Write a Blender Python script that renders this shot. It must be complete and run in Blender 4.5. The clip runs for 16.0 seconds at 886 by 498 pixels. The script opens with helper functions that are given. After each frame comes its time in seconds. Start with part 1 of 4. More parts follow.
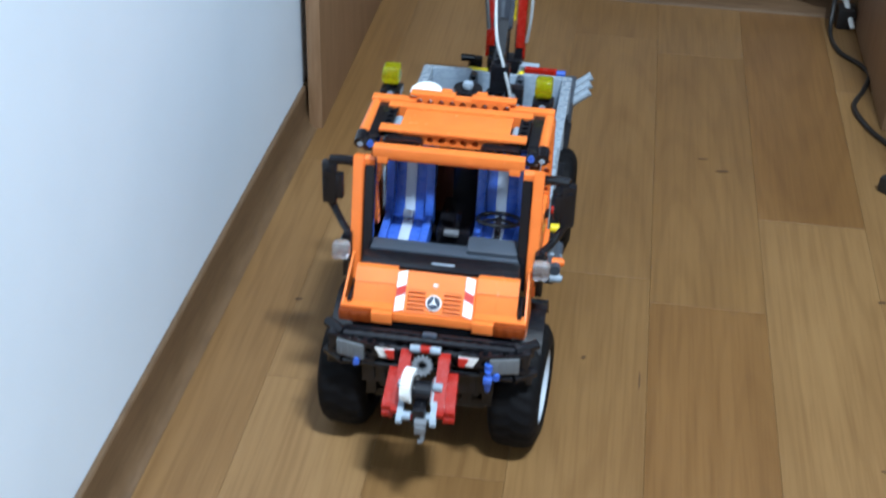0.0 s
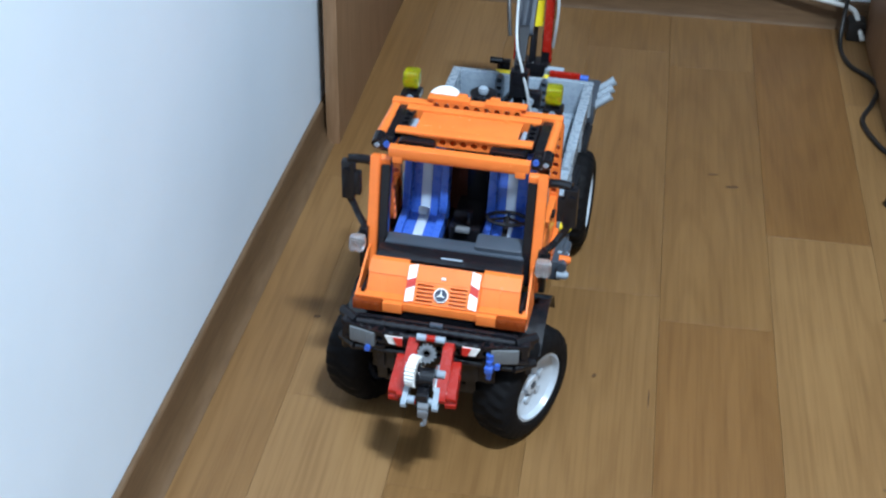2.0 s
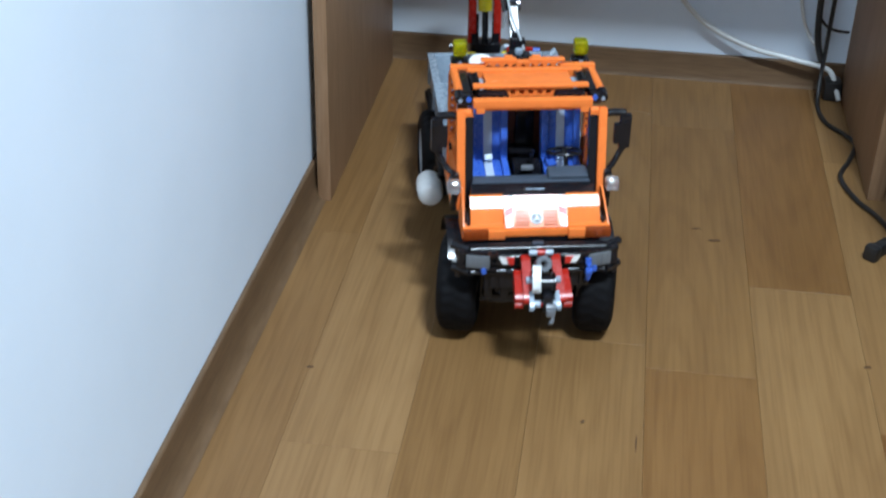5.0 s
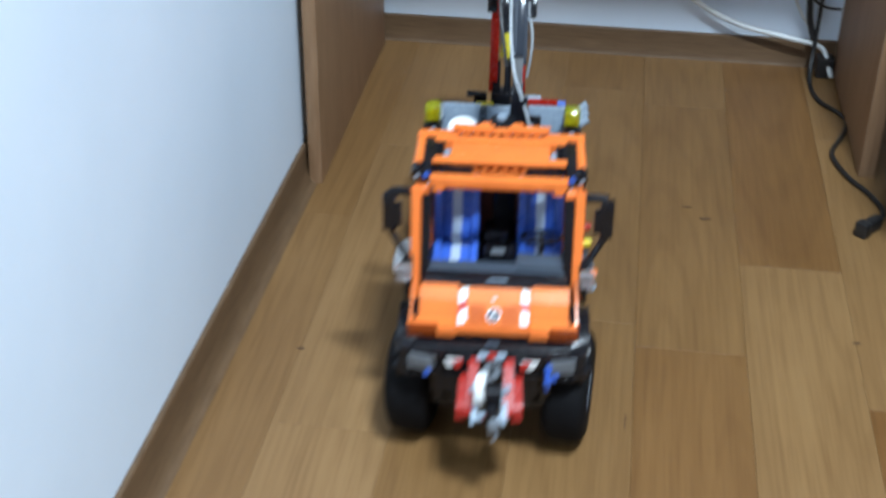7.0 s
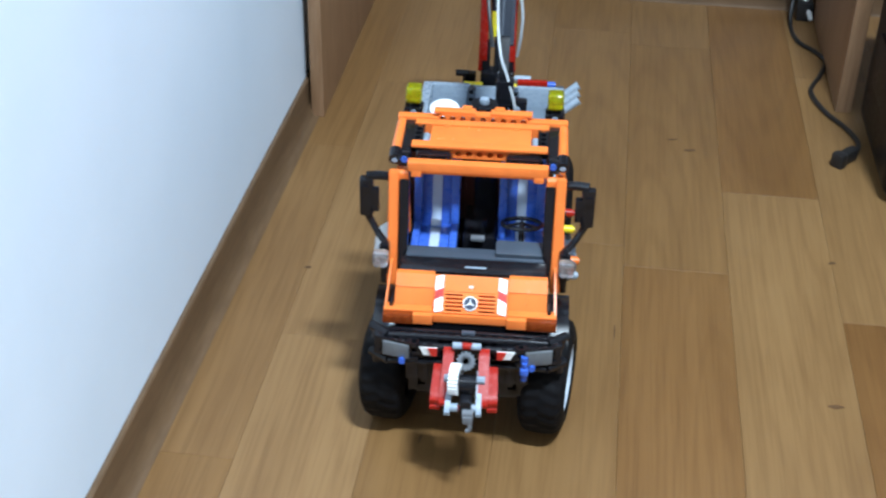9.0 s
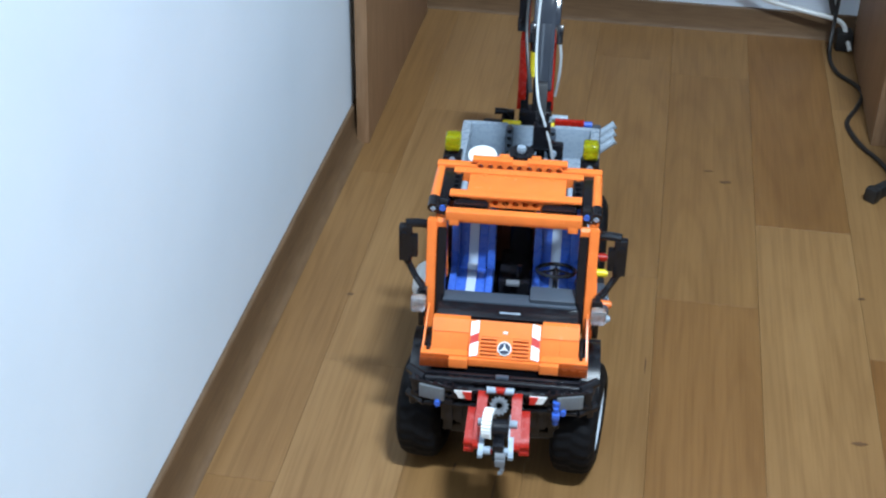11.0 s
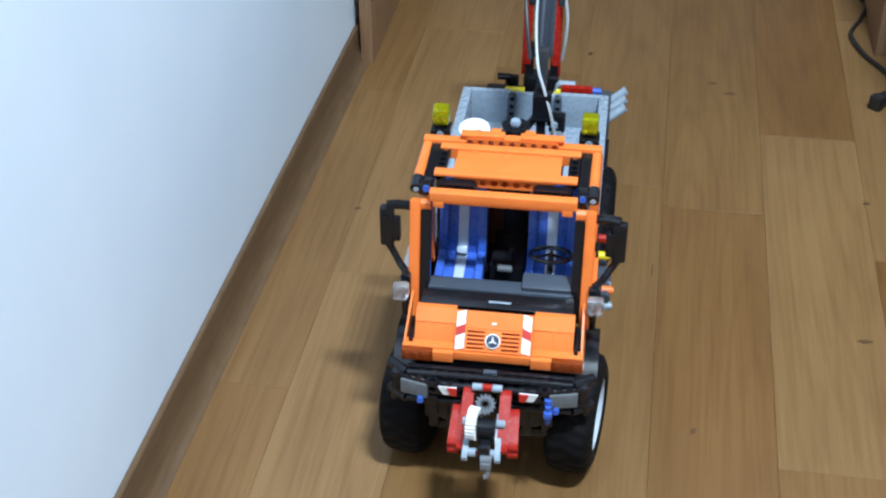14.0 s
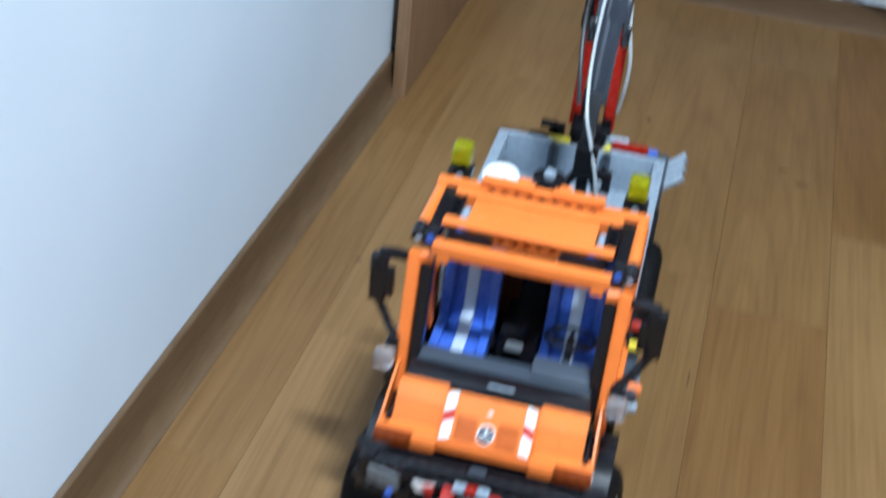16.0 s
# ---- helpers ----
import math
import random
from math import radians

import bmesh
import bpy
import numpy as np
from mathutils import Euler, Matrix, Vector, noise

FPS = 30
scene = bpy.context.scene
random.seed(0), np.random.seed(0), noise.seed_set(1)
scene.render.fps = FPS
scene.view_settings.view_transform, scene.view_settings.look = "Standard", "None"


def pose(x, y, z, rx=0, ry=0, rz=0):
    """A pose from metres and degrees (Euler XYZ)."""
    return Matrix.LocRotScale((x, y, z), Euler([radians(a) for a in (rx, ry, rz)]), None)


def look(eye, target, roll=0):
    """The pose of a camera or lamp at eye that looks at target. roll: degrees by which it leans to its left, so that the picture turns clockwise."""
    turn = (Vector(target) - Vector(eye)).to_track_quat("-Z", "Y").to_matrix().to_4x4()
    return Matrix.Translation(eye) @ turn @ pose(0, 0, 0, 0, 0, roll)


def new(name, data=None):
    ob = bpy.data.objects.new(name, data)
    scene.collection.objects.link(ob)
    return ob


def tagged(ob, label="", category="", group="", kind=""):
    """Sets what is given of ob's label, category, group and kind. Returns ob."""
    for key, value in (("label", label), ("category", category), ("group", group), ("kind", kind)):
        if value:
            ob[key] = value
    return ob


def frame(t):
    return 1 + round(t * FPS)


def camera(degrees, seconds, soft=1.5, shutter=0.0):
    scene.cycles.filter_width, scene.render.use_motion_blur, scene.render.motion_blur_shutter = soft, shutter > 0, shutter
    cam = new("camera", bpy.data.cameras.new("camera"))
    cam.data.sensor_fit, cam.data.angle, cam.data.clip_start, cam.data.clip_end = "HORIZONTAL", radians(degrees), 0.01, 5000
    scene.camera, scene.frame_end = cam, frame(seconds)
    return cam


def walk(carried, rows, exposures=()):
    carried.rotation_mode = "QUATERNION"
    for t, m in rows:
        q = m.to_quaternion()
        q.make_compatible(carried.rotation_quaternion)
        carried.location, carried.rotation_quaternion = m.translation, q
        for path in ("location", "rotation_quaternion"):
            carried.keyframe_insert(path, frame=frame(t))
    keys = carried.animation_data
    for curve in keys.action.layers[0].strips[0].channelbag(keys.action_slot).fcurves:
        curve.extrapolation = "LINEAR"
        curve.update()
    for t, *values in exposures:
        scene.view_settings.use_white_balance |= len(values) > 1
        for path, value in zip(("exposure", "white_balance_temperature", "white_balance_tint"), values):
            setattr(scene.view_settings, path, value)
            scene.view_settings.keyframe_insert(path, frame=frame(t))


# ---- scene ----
# ---- camera ----
cam = camera(36.18, 16.0, soft=2.2, shutter=1.0)

# seconds, x, y, z, yaw to the left, pitch up, roll
CAM_ROWS = [
    (0, 0.344, -0.172, 0.683, 7.37, -33.54, 1.71),
    (0.5, 0.332, -0.173, 0.690, 7.10, -33.44, 1.91),
    (1, 0.335, -0.185, 0.693, 7.11, -33.86, 1.52),
    (1.5, 0.337, -0.192, 0.696, 7.43, -34.01, 1.12),
    (2, 0.345, -0.180, 0.725, 8.14, -34.22, 1.32),
    (2.5, 0.356, -0.211, 0.730, 8.14, -31.76, 0.95),
    (3, 0.359, -0.216, 0.735, 7.97, -31.45, 1.10),
    (3.5, 0.357, -0.218, 0.737, 7.81, -31.87, 0.91),
    (4, 0.353, -0.217, 0.734, 7.79, -31.22, 1.36),
    (4.5, 0.351, -0.217, 0.729, 7.67, -30.86, 1.32),
    (4.7, 0.345, -0.216, 0.725, 7.46, -30.96, 1.39),
    (6.8, 0.353, -0.211, 0.730, 7.66, -32.10, 1.01),
    (7, 0.360, -0.216, 0.725, 7.69, -31.89, 0.63),
    (7.5, 0.369, -0.233, 0.706, 5.78, -33.64, -0.30),
    (8, 0.359, -0.243, 0.710, 3.25, -35.92, 0.72),
    (8.5, 0.370, -0.269, 0.721, 4.80, -34.80, 1.82),
    (9, 0.355, -0.298, 0.728, 6.77, -33.32, 1.18),
    (11.3, 0.368, -0.322, 0.782, 9.12, -33.55, 0.93),
    (11.5, 0.372, -0.328, 0.780, 8.63, -32.34, 1.41),
    (12, 0.362, -0.321, 0.790, 8.96, -31.77, 1.87),
    (12.5, 0.360, -0.319, 0.792, 8.36, -31.63, 2.28),
    (13, 0.368, -0.322, 0.782, 8.32, -32.45, 1.68),
    (13.5, 0.355, -0.328, 0.764, 8.18, -33.61, 1.37),
    (14, 0.367, -0.342, 0.756, 9.38, -35.74, -0.38),
    (14.5, 0.358, -0.318, 0.751, 8.19, -35.11, 1.34),
    (15, 0.353, -0.283, 0.724, 6.89, -36.22, 4.05),
    (15.5, 0.341, -0.247, 0.693, 9.30, -36.39, 5.04),
    (16, 0.364, -0.179, 0.662, 11.55, -33.68, 5.97),
]
# seconds, x, y, yaw of the toy truck on the floor
TRUCK_ROWS = [
    (0, 0.2406, 0.5808, -0.54),
    (0.5, 0.2295, 0.6203, -2.48),
    (1, 0.2293, 0.6150, -2.23),
    (1.5, 0.2272, 0.6162, -2.57),
    (2, 0.2291, 0.6192, -3.39),
    (2.5, 0.2497, 0.6492, 0.98),
    (3, 0.2511, 0.6547, 1.46),
    (3.5, 0.2567, 0.6703, 2.64),
    (4, 0.2821, 0.7371, 8.50),
    (4.5, 0.2867, 0.7557, 10.85),
    (4.7, 0.2891, 0.7844, 12.04),
    (5.6, 0.2960, 0.850, 13.5),
    (6.8, 0.2884, 0.7197, 8.05),
    (7, 0.2844, 0.6364, 4.43),
    (7.5, 0.2775, 0.5163, 2.30),
    (8, 0.2773, 0.5305, 2.98),
    (8.5, 0.2798, 0.5313, 3.01),
    (9, 0.2782, 0.5283, 2.90),
    (11.3, 0.2805, 0.5173, 3.36),
    (11.5, 0.2876, 0.6069, 6.13),
    (12, 0.2901, 0.7725, 10.37),
    (12.5, 0.2889, 0.7781, 10.61),
    (13, 0.2942, 0.6863, 7.23),
    (13.5, 0.2829, 0.4594, 2.12),
    (14, 0.2791, 0.4035, 1.21),
    (14.5, 0.2807, 0.4282, 1.41),
    (15, 0.2762, 0.4213, 0.98),
    (15.5, 0.2767, 0.4171, 1.25),
    (16, 0.2785, 0.4172, 1.13),
]


def cam_pose(x, y, z, yaw, pitch, roll):
    return pose(x, y, z, 90 + pitch, 0, yaw) @ pose(0, 0, 0, 0, 0, roll)


walk(cam, [(t, cam_pose(*r)) for t, *r in CAM_ROWS], exposures=[(0.0, 0.05), (1.5, 0.04), (2.5, 0.0), (4.5, 0.0), (7.0, 0.06), (7.6, 0.17), (8.0, 0.31), (8.4, 0.27), (9.0, 0.14), (11.3, -0.02), (12.2, -0.14), (12.7, -0.13), (13.5, -0.05), (16.0, -0.02)])

# ---- light: one ceiling lamp in the room, two white walls, unseen sides darkened ----
world = bpy.data.worlds.new("world")
scene.world = world
world.use_nodes = True
world.node_tree.nodes["Background"].inputs[0].default_value = (0.75, 0.85, 1.0, 1)
world.node_tree.nodes["Background"].inputs[1].default_value = 0.02

LAMP = (0.80, -0.20, 2.30)
lamp_data = bpy.data.lights.new("ceiling_lamp_light", "AREA")
lamp_data.shape, lamp_data.size, lamp_data.size_y = "RECTANGLE", 0.34, 0.12
lamp_data.energy, lamp_data.color = 97, (0.72, 0.892, 1.05)
lamp_ob = new("ceiling_lamp_light", lamp_data)
lamp_ob.matrix_world = look((LAMP[0], LAMP[1], LAMP[2] - 0.06), (LAMP[0], LAMP[1], 0))


# ---- materials ----
def mat(name, build):
    m = bpy.data.materials.new(name)
    m.use_nodes = True
    nt = m.node_tree
    build(nt, nt.nodes["Principled BSDF"])
    return m


def node(nt, kind, **values):
    n = nt.nodes.new(kind)
    for k, v in values.items():
        n.inputs[k.replace("_", " ")].default_value = v
    return n


def ramp(nt, fac, stops):
    n = nt.nodes.new("ShaderNodeValToRGB")
    els = n.color_ramp.elements
    while len(els) < len(stops):
        els.new(0.5)
    for e, (p, c) in zip(els, stops):
        e.position, e.color = p, (*c, 1)
    nt.links.new(fac, n.inputs[0])
    return n.outputs[0]


def coords(nt, scale=(1, 1, 1), kind="Object", shift=None):
    tc = nt.nodes.new("ShaderNodeTexCoord")
    mp = nt.nodes.new("ShaderNodeMapping")
    mp.inputs["Scale"].default_value = scale
    nt.links.new(tc.outputs[kind], mp.inputs["Vector"])
    if shift:
        nt.links.new(shift, mp.inputs["Location"])
    return mp.outputs[0]


def noise_tex(nt, vec, scale, detail=3.0, rough=0.55):
    n = node(nt, "ShaderNodeTexNoise", Scale=scale, Detail=detail, Roughness=rough)
    nt.links.new(vec, n.inputs["Vector"])
    return n.outputs[0]


def mix(nt, fac, a, b, mode="MIX"):
    n = nt.nodes.new("ShaderNodeMix")
    n.data_type, n.blend_type = "RGBA", mode
    for sock, v in ((n.inputs[0], fac), (n.inputs[6], a), (n.inputs[7], b)):
        if hasattr(v, "links"):
            nt.links.new(v, sock)
        elif isinstance(v, tuple):
            sock.default_value = (*v, 1)
        else:
            sock.default_value = v
    return n.outputs[2]


def bump(nt, bsdf, height, strength, dist):
    b = node(nt, "ShaderNodeBump", Strength=strength, Distance=dist)
    nt.links.new(height, b.inputs["Height"])
    nt.links.new(b.outputs[0], bsdf.inputs["Normal"])


def plastic(name, col, rough=0.28, spread=0.06, coat=0.0, spec=0.5):
    def build(nt, b):
        v = coords(nt)
        n = noise_tex(nt, v, 60, 4)
        lo = tuple(c * (1 - spread) for c in col)
        hi = tuple(min(1, c * (1 + spread)) for c in col)
        nt.links.new(ramp(nt, n, [(0.3, lo), (0.7, hi)]), b.inputs["Base Color"])
        r = noise_tex(nt, v, 220, 2)
        m = node(nt, "ShaderNodeMapRange", To_Min=rough * 0.75, To_Max=rough * 1.3)
        nt.links.new(r, m.inputs[0])
        nt.links.new(m.outputs[0], b.inputs["Roughness"])
        b.inputs["Coat Weight"].default_value = coat
        b.inputs["Specular IOR Level"].default_value = spec
        bump(nt, b, noise_tex(nt, v, 900, 2), 0.04, 0.0004)
    return mat(name, build)


ORANGE = plastic("orange_plastic", (0.88, 0.205, 0.042), 0.24)
BLACK = plastic("black_plastic", (0.0085, 0.0085, 0.011), 0.2, spec=0.4)
RED = plastic("red_plastic", (0.36, 0.014, 0.007), 0.26, spec=0.35)
BLUE = plastic("blue_plastic", (0.042, 0.12, 0.50), 0.28)
SILVER = plastic("pale_grey_stripe", (0.42, 0.5, 0.62), 0.35)
GREY = plastic("light_grey_plastic", (0.285, 0.345, 0.41), 0.27, 0.02)
DARKGREY = plastic("dark_grey_plastic", (0.055, 0.069, 0.09), 0.32)
BOOMGREY = plastic("glossy_boom_grey", (0.030, 0.035, 0.046), 0.09)
HOOK = plastic("smoky_grey_plastic", (0.15, 0.16, 0.175), 0.18)
WHITE = plastic("white_plastic", (0.82, 0.83, 0.82), 0.3)
RIM = plastic("pale_rim_plastic", (0.46, 0.51, 0.57), 0.3)
YELLOW = plastic("yellow_plastic", (0.72, 0.58, 0.02), 0.28)
BROWN = plastic("reddish_brown_plastic", (0.10, 0.025, 0.012), 0.35)
STICK_W = plastic("white_sticker", (0.8, 0.8, 0.78), 0.35)
STICK_R = plastic("red_sticker", (0.55, 0.03, 0.02), 0.35)
STICK_N = plastic("dark_blue_sticker", (0.03, 0.04, 0.07), 0.35)
RUBBER = plastic("tyre_rubber", (0.006, 0.006, 0.007), 0.62, 0.15, 0.0, 0.11)
HOSE = plastic("grey_rubber_hose", (0.45, 0.48, 0.5), 0.4)
CABLE_B = plastic("black_cable", (0.014, 0.013, 0.013), 0.45)
CABLE_W = plastic("white_cable", (0.62, 0.63, 0.62), 0.45)
BAGBLACK = plastic("dark_case_plastic", (0.0045, 0.005, 0.008), 0.4, 0.2, 0.0, 0.14)


def clear(name, col, rough, trans):
    def build(nt, b):
        b.inputs["Base Color"].default_value = (*col, 1)
        b.inputs["Roughness"].default_value = rough
        b.inputs["Transmission Weight"].default_value = trans
        b.inputs["IOR"].default_value = 1.45
        bump(nt, b, noise_tex(nt, coords(nt), 500, 2), 0.1, 0.0004)
    return mat(name, build)


YELLOW_CLEAR = clear("clear_yellow_plastic", (0.58, 0.56, 0.01), 0.10, 0.7)
CLEAR = clear("clear_plastic", (0.86, 0.83, 0.84), 0.08, 0.9)
ORANGE_CLEAR = clear("clear_brown_plastic", (0.35, 0.06, 0.01), 0.15, 0.4)
SMOKE_CLEAR = clear("frosted_grey_plastic", (0.25, 0.27, 0.29), 0.3, 0.45)


def build_plank(nt, b, tone=(1.0, 1.0, 1.0)):
    info = nt.nodes.new("ShaderNodeObjectInfo")
    sh = nt.nodes.new("ShaderNodeVectorMath")
    sh.operation = "SCALE"
    cx = nt.nodes.new("ShaderNodeCombineXYZ")
    for k in range(3):
        nt.links.new(info.outputs["Random"], cx.inputs[k])
    nt.links.new(cx.outputs[0], sh.inputs[0])
    sh.inputs["Scale"].default_value = 37.0
    v = coords(nt, (1, 0.12, 1), shift=sh.outputs[0])
    v2 = coords(nt, (1, 0.024, 1), shift=sh.outputs[0])
    rnd = info.outputs["Random"]
    far = nt.nodes.new("ShaderNodeMath")
    far.operation = "FRACT"
    seven = nt.nodes.new("ShaderNodeMath")
    seven.operation, seven.inputs[1].default_value = "MULTIPLY", 7.31
    nt.links.new(rnd, seven.inputs[0])
    nt.links.new(seven.outputs[0], far.inputs[0])
    cc = nt.nodes.new("ShaderNodeCombineXYZ")
    for sock, src, lo, hi in ((0, rnd, 0.0, -0.1), (1, far.outputs[0], 0.01, -0.08)):
        mr = node(nt, "ShaderNodeMapRange", To_Min=lo, To_Max=hi)
        nt.links.new(src, mr.inputs[0])
        nt.links.new(mr.outputs[0], cc.inputs[sock])
    vr = coords(nt, (1, 0.11, 1), shift=cc.outputs[0])
    rings = nt.nodes.new("ShaderNodeTexWave")
    rings.wave_type, rings.rings_direction = "RINGS", "Z"
    for k, val in (("Scale", 22.0), ("Distortion", 4.5), ("Detail", 2.0), ("Detail Scale", 0.9)):
        rings.inputs[k].default_value = val
    nt.links.new(vr, rings.inputs["Vector"])
    fine = noise_tex(nt, v2, 330, 4, 0.65)
    streak = noise_tex(nt, v2, 105, 3, 0.6)
    soft = noise_tex(nt, v, 26, 3)
    base = ramp(nt, info.outputs["Random"], [(0.0, (0.184, 0.093, 0.031)), (0.45, (0.206, 0.109, 0.040)), (1.0, (0.224, 0.122, 0.047))])
    c = mix(nt, 0.55, base, ramp(nt, soft, [(0.3, (0.78, 0.74, 0.68)), (0.7, (1.12, 1.14, 1.15))]), "MULTIPLY")
    c = mix(nt, 0.17, c, ramp(nt, rings.outputs[0], [(0.03, (0.66, 0.58, 0.48)), (0.30, (1.06, 1.06, 1.06))]), "MULTIPLY")
    blotch = noise_tex(nt, coords(nt, (1, 0.6, 1), shift=sh.outputs[0]), 9, 3)
    c = mix(nt, 0.5, c, ramp(nt, blotch, [(0.3, (0.84, 0.80, 0.76)), (0.7, (1.10, 1.11, 1.12))]), "MULTIPLY")
    c = mix(nt, 0.28, c, ramp(nt, fine, [(0.38, (0.60, 0.52, 0.42)), (0.54, (1.06, 1.07, 1.08))]), "MULTIPLY")
    c = mix(nt, 0.15, c, ramp(nt, streak, [(0.36, (0.70, 0.63, 0.54)), (0.60, (1.08, 1.08, 1.09))]), "MULTIPLY")
    c = mix(nt, 1.0, c, tone, "MULTIPLY")
    nt.links.new(c, b.inputs["Base Color"])
    b.inputs["Roughness"].default_value = 0.46
    b.inputs["Specular IOR Level"].default_value = 0.4
    bump(nt, b, fine, 0.12, 0.0006)


PLANK = mat("wood_look_vinyl_plank", build_plank)
PLANK_DARK = mat("browner_vinyl_plank", lambda nt, b: build_plank(nt, b, (0.86, 0.78, 0.68)))
# same plank with the white wall's bounced light put into its colour
PLANK_WALL_LIT = mat("wall_lit_vinyl_plank", lambda nt, b: build_plank(nt, b, (1.12, 1.15, 1.24)))


def build_board(nt, b):
    v = coords(nt, (1, 1, 0.06))
    fine = noise_tex(nt, v, 300, 4, 0.6)
    soft = noise_tex(nt, v, 20, 2)
    c = ramp(nt, fine, [(0.3, (0.25, 0.138, 0.070)), (0.7, (0.355, 0.208, 0.115))])
    c = mix(nt, 0.4, c, ramp(nt, soft, [(0.3, (0.85, 0.82, 0.8)), (0.7, (1.1, 1.1, 1.1))]), "MULTIPLY")
    nt.links.new(c, b.inputs["Base Color"])
    b.inputs["Roughness"].default_value = 0.5
    bump(nt, b, fine, 0.08, 0.0004)


BOARD = mat("brown_laminate_board", build_board)


def build_base(nt, b):
    v = coords(nt, (0.1, 0.1, 1))
    fine = noise_tex(nt, v, 260, 4, 0.6)
    c = ramp(nt, fine, [(0.3, (0.105, 0.059, 0.029)), (0.7, (0.155, 0.090, 0.046))])
    nt.links.new(c, b.inputs["Base Color"])
    b.inputs["Roughness"].default_value = 0.5


BASEBOARD = mat("brown_baseboard", build_base)


def build_wall(nt, b):
    v = coords(nt)
    cell = node(nt, "ShaderNodeTexVoronoi", Scale=170.0)
    nt.links.new(v, cell.inputs["Vector"])
    stain = noise_tex(nt, v, 5, 4)
    nt.links.new(ramp(nt, stain, [(0.3, (0.715, 0.81, 0.915)), (0.7, (0.765, 0.855, 0.96))]), b.inputs["Base Color"])
    b.inputs["Roughness"].default_value = 0.75
    bump(nt, b, cell.outputs[0], 0.10, 0.0006)


WALLPAPER = mat("white_wallpaper", build_wall)
# ceiling and walls out of view, kept dark so shadows get less fill
CEIL = plastic("dimmed_ceiling", (0.40, 0.41, 0.42), 0.8)
ROOMWALL = plastic("dark_unseen_wall", (0.22, 0.21, 0.20), 0.8)


# ---- mesh helpers ----
def obj(name, bm, material, parent=None, label="", smooth=True):
    me = bpy.data.meshes.new(name)
    bmesh.ops.remove_doubles(bm, verts=bm.verts, dist=1e-6)
    bmesh.ops.recalc_face_normals(bm, faces=bm.faces)
    bm.to_mesh(me)
    bm.free()
    for m in material if isinstance(material, (list, tuple)) else (material,):
        me.materials.append(m)
    if smooth:
        me.shade_smooth()
        me.set_sharp_from_angle(angle=radians(32))
    ob = new(name, me)
    if parent:
        ob.parent = parent
    if label:
        ob["label"] = label
    return ob


def part(name, bm, material, parent, label=""):
    return obj(name, bm, material, parent, label)


def box(bm, c, s, bevel=0.0, rot=None, seg=2):
    m = Matrix.Translation(c)
    if rot:
        m = m @ Euler([radians(a) for a in rot]).to_matrix().to_4x4()
    r = bmesh.ops.create_cube(bm, size=1, matrix=m @ Matrix.Diagonal((*s, 1)))
    if bevel:
        edges = list({e for v in r["verts"] for e in v.link_edges})
        bmesh.ops.bevel(bm, geom=edges, offset=bevel, segments=seg, affect="EDGES", profile=0.6)
    return r


def aim(p, q):
    d = Vector(q) - Vector(p)
    return Matrix.Translation((Vector(p) + Vector(q)) / 2) @ d.to_track_quat("Z", "Y").to_matrix().to_4x4(), d.length


def cyl(bm, p, q, r, r2=None, seg=16):
    m, length = aim(p, q)
    bmesh.ops.create_cone(bm, cap_ends=True, segments=seg, radius1=r, radius2=r if r2 is None else r2, depth=length, matrix=m)


def tube(bm, pts, r, seg=8, steps=6):
    P = [Vector(p) for p in pts]
    out = []
    for i in range(len(P) - 1):
        a, b_, c, d = P[max(i - 1, 0)], P[i], P[i + 1], P[min(i + 2, len(P) - 1)]
        for k in range(steps):
            t = k / steps
            out.append(0.5 * (2 * b_ + (c - a) * t + (2 * a - 5 * b_ + 4 * c - d) * t * t + (3 * b_ - a - 3 * c + d) * t ** 3))
    out.append(P[-1])
    rings = []
    up = Vector((0.13, 0.31, 0.94))
    for i, p in enumerate(out):
        t = (out[min(i + 1, len(out) - 1)] - out[max(i - 1, 0)]).normalized()
        u = t.cross(up).normalized()
        w = t.cross(u)
        rings.append([bm.verts.new(p + r * (math.cos(6.2832 * k / seg) * u + math.sin(6.2832 * k / seg) * w)) for k in range(seg)])
    for a, b_ in zip(rings, rings[1:]):
        for k in range(seg):
            bm.faces.new((a[k], a[(k + 1) % seg], b_[(k + 1) % seg], b_[k]))
    bm.faces.new(rings[0])
    bm.faces.new(rings[-1])


def lathe(bm, profile, axis="X", seg=40):
    rings = []
    for x, r in profile:
        ring = []
        for k in range(seg):
            a = 6.283185 * k / seg
            ring.append(bm.verts.new((x, r * math.cos(a), r * math.sin(a)) if axis == "X" else (r * math.cos(a), r * math.sin(a), x)))
        rings.append(ring)
    for a, b_ in zip(rings, rings[1:]):
        for k in range(seg):
            bm.faces.new((a[k], a[(k + 1) % seg], b_[(k + 1) % seg], b_[k]))
    return rings


def slab(bm, outline, h, axis=2, at=0.0):
    """A flat piece with that outline, h thick along the axis."""
    def put(u, v, w):
        return ((w, u, v), (u, w, v), (u, v, w))[axis]
    lo = [bm.verts.new(put(u, v, at)) for u, v in outline]
    hi = [bm.verts.new(put(u, v, at + h)) for u, v in outline]
    bm.faces.new(lo)
    bm.faces.new(hi[::-1])
    for k in range(len(lo)):
        j = (k + 1) % len(lo)
        bm.faces.new((lo[k], lo[j], hi[j], hi[k]))


U = 0.008


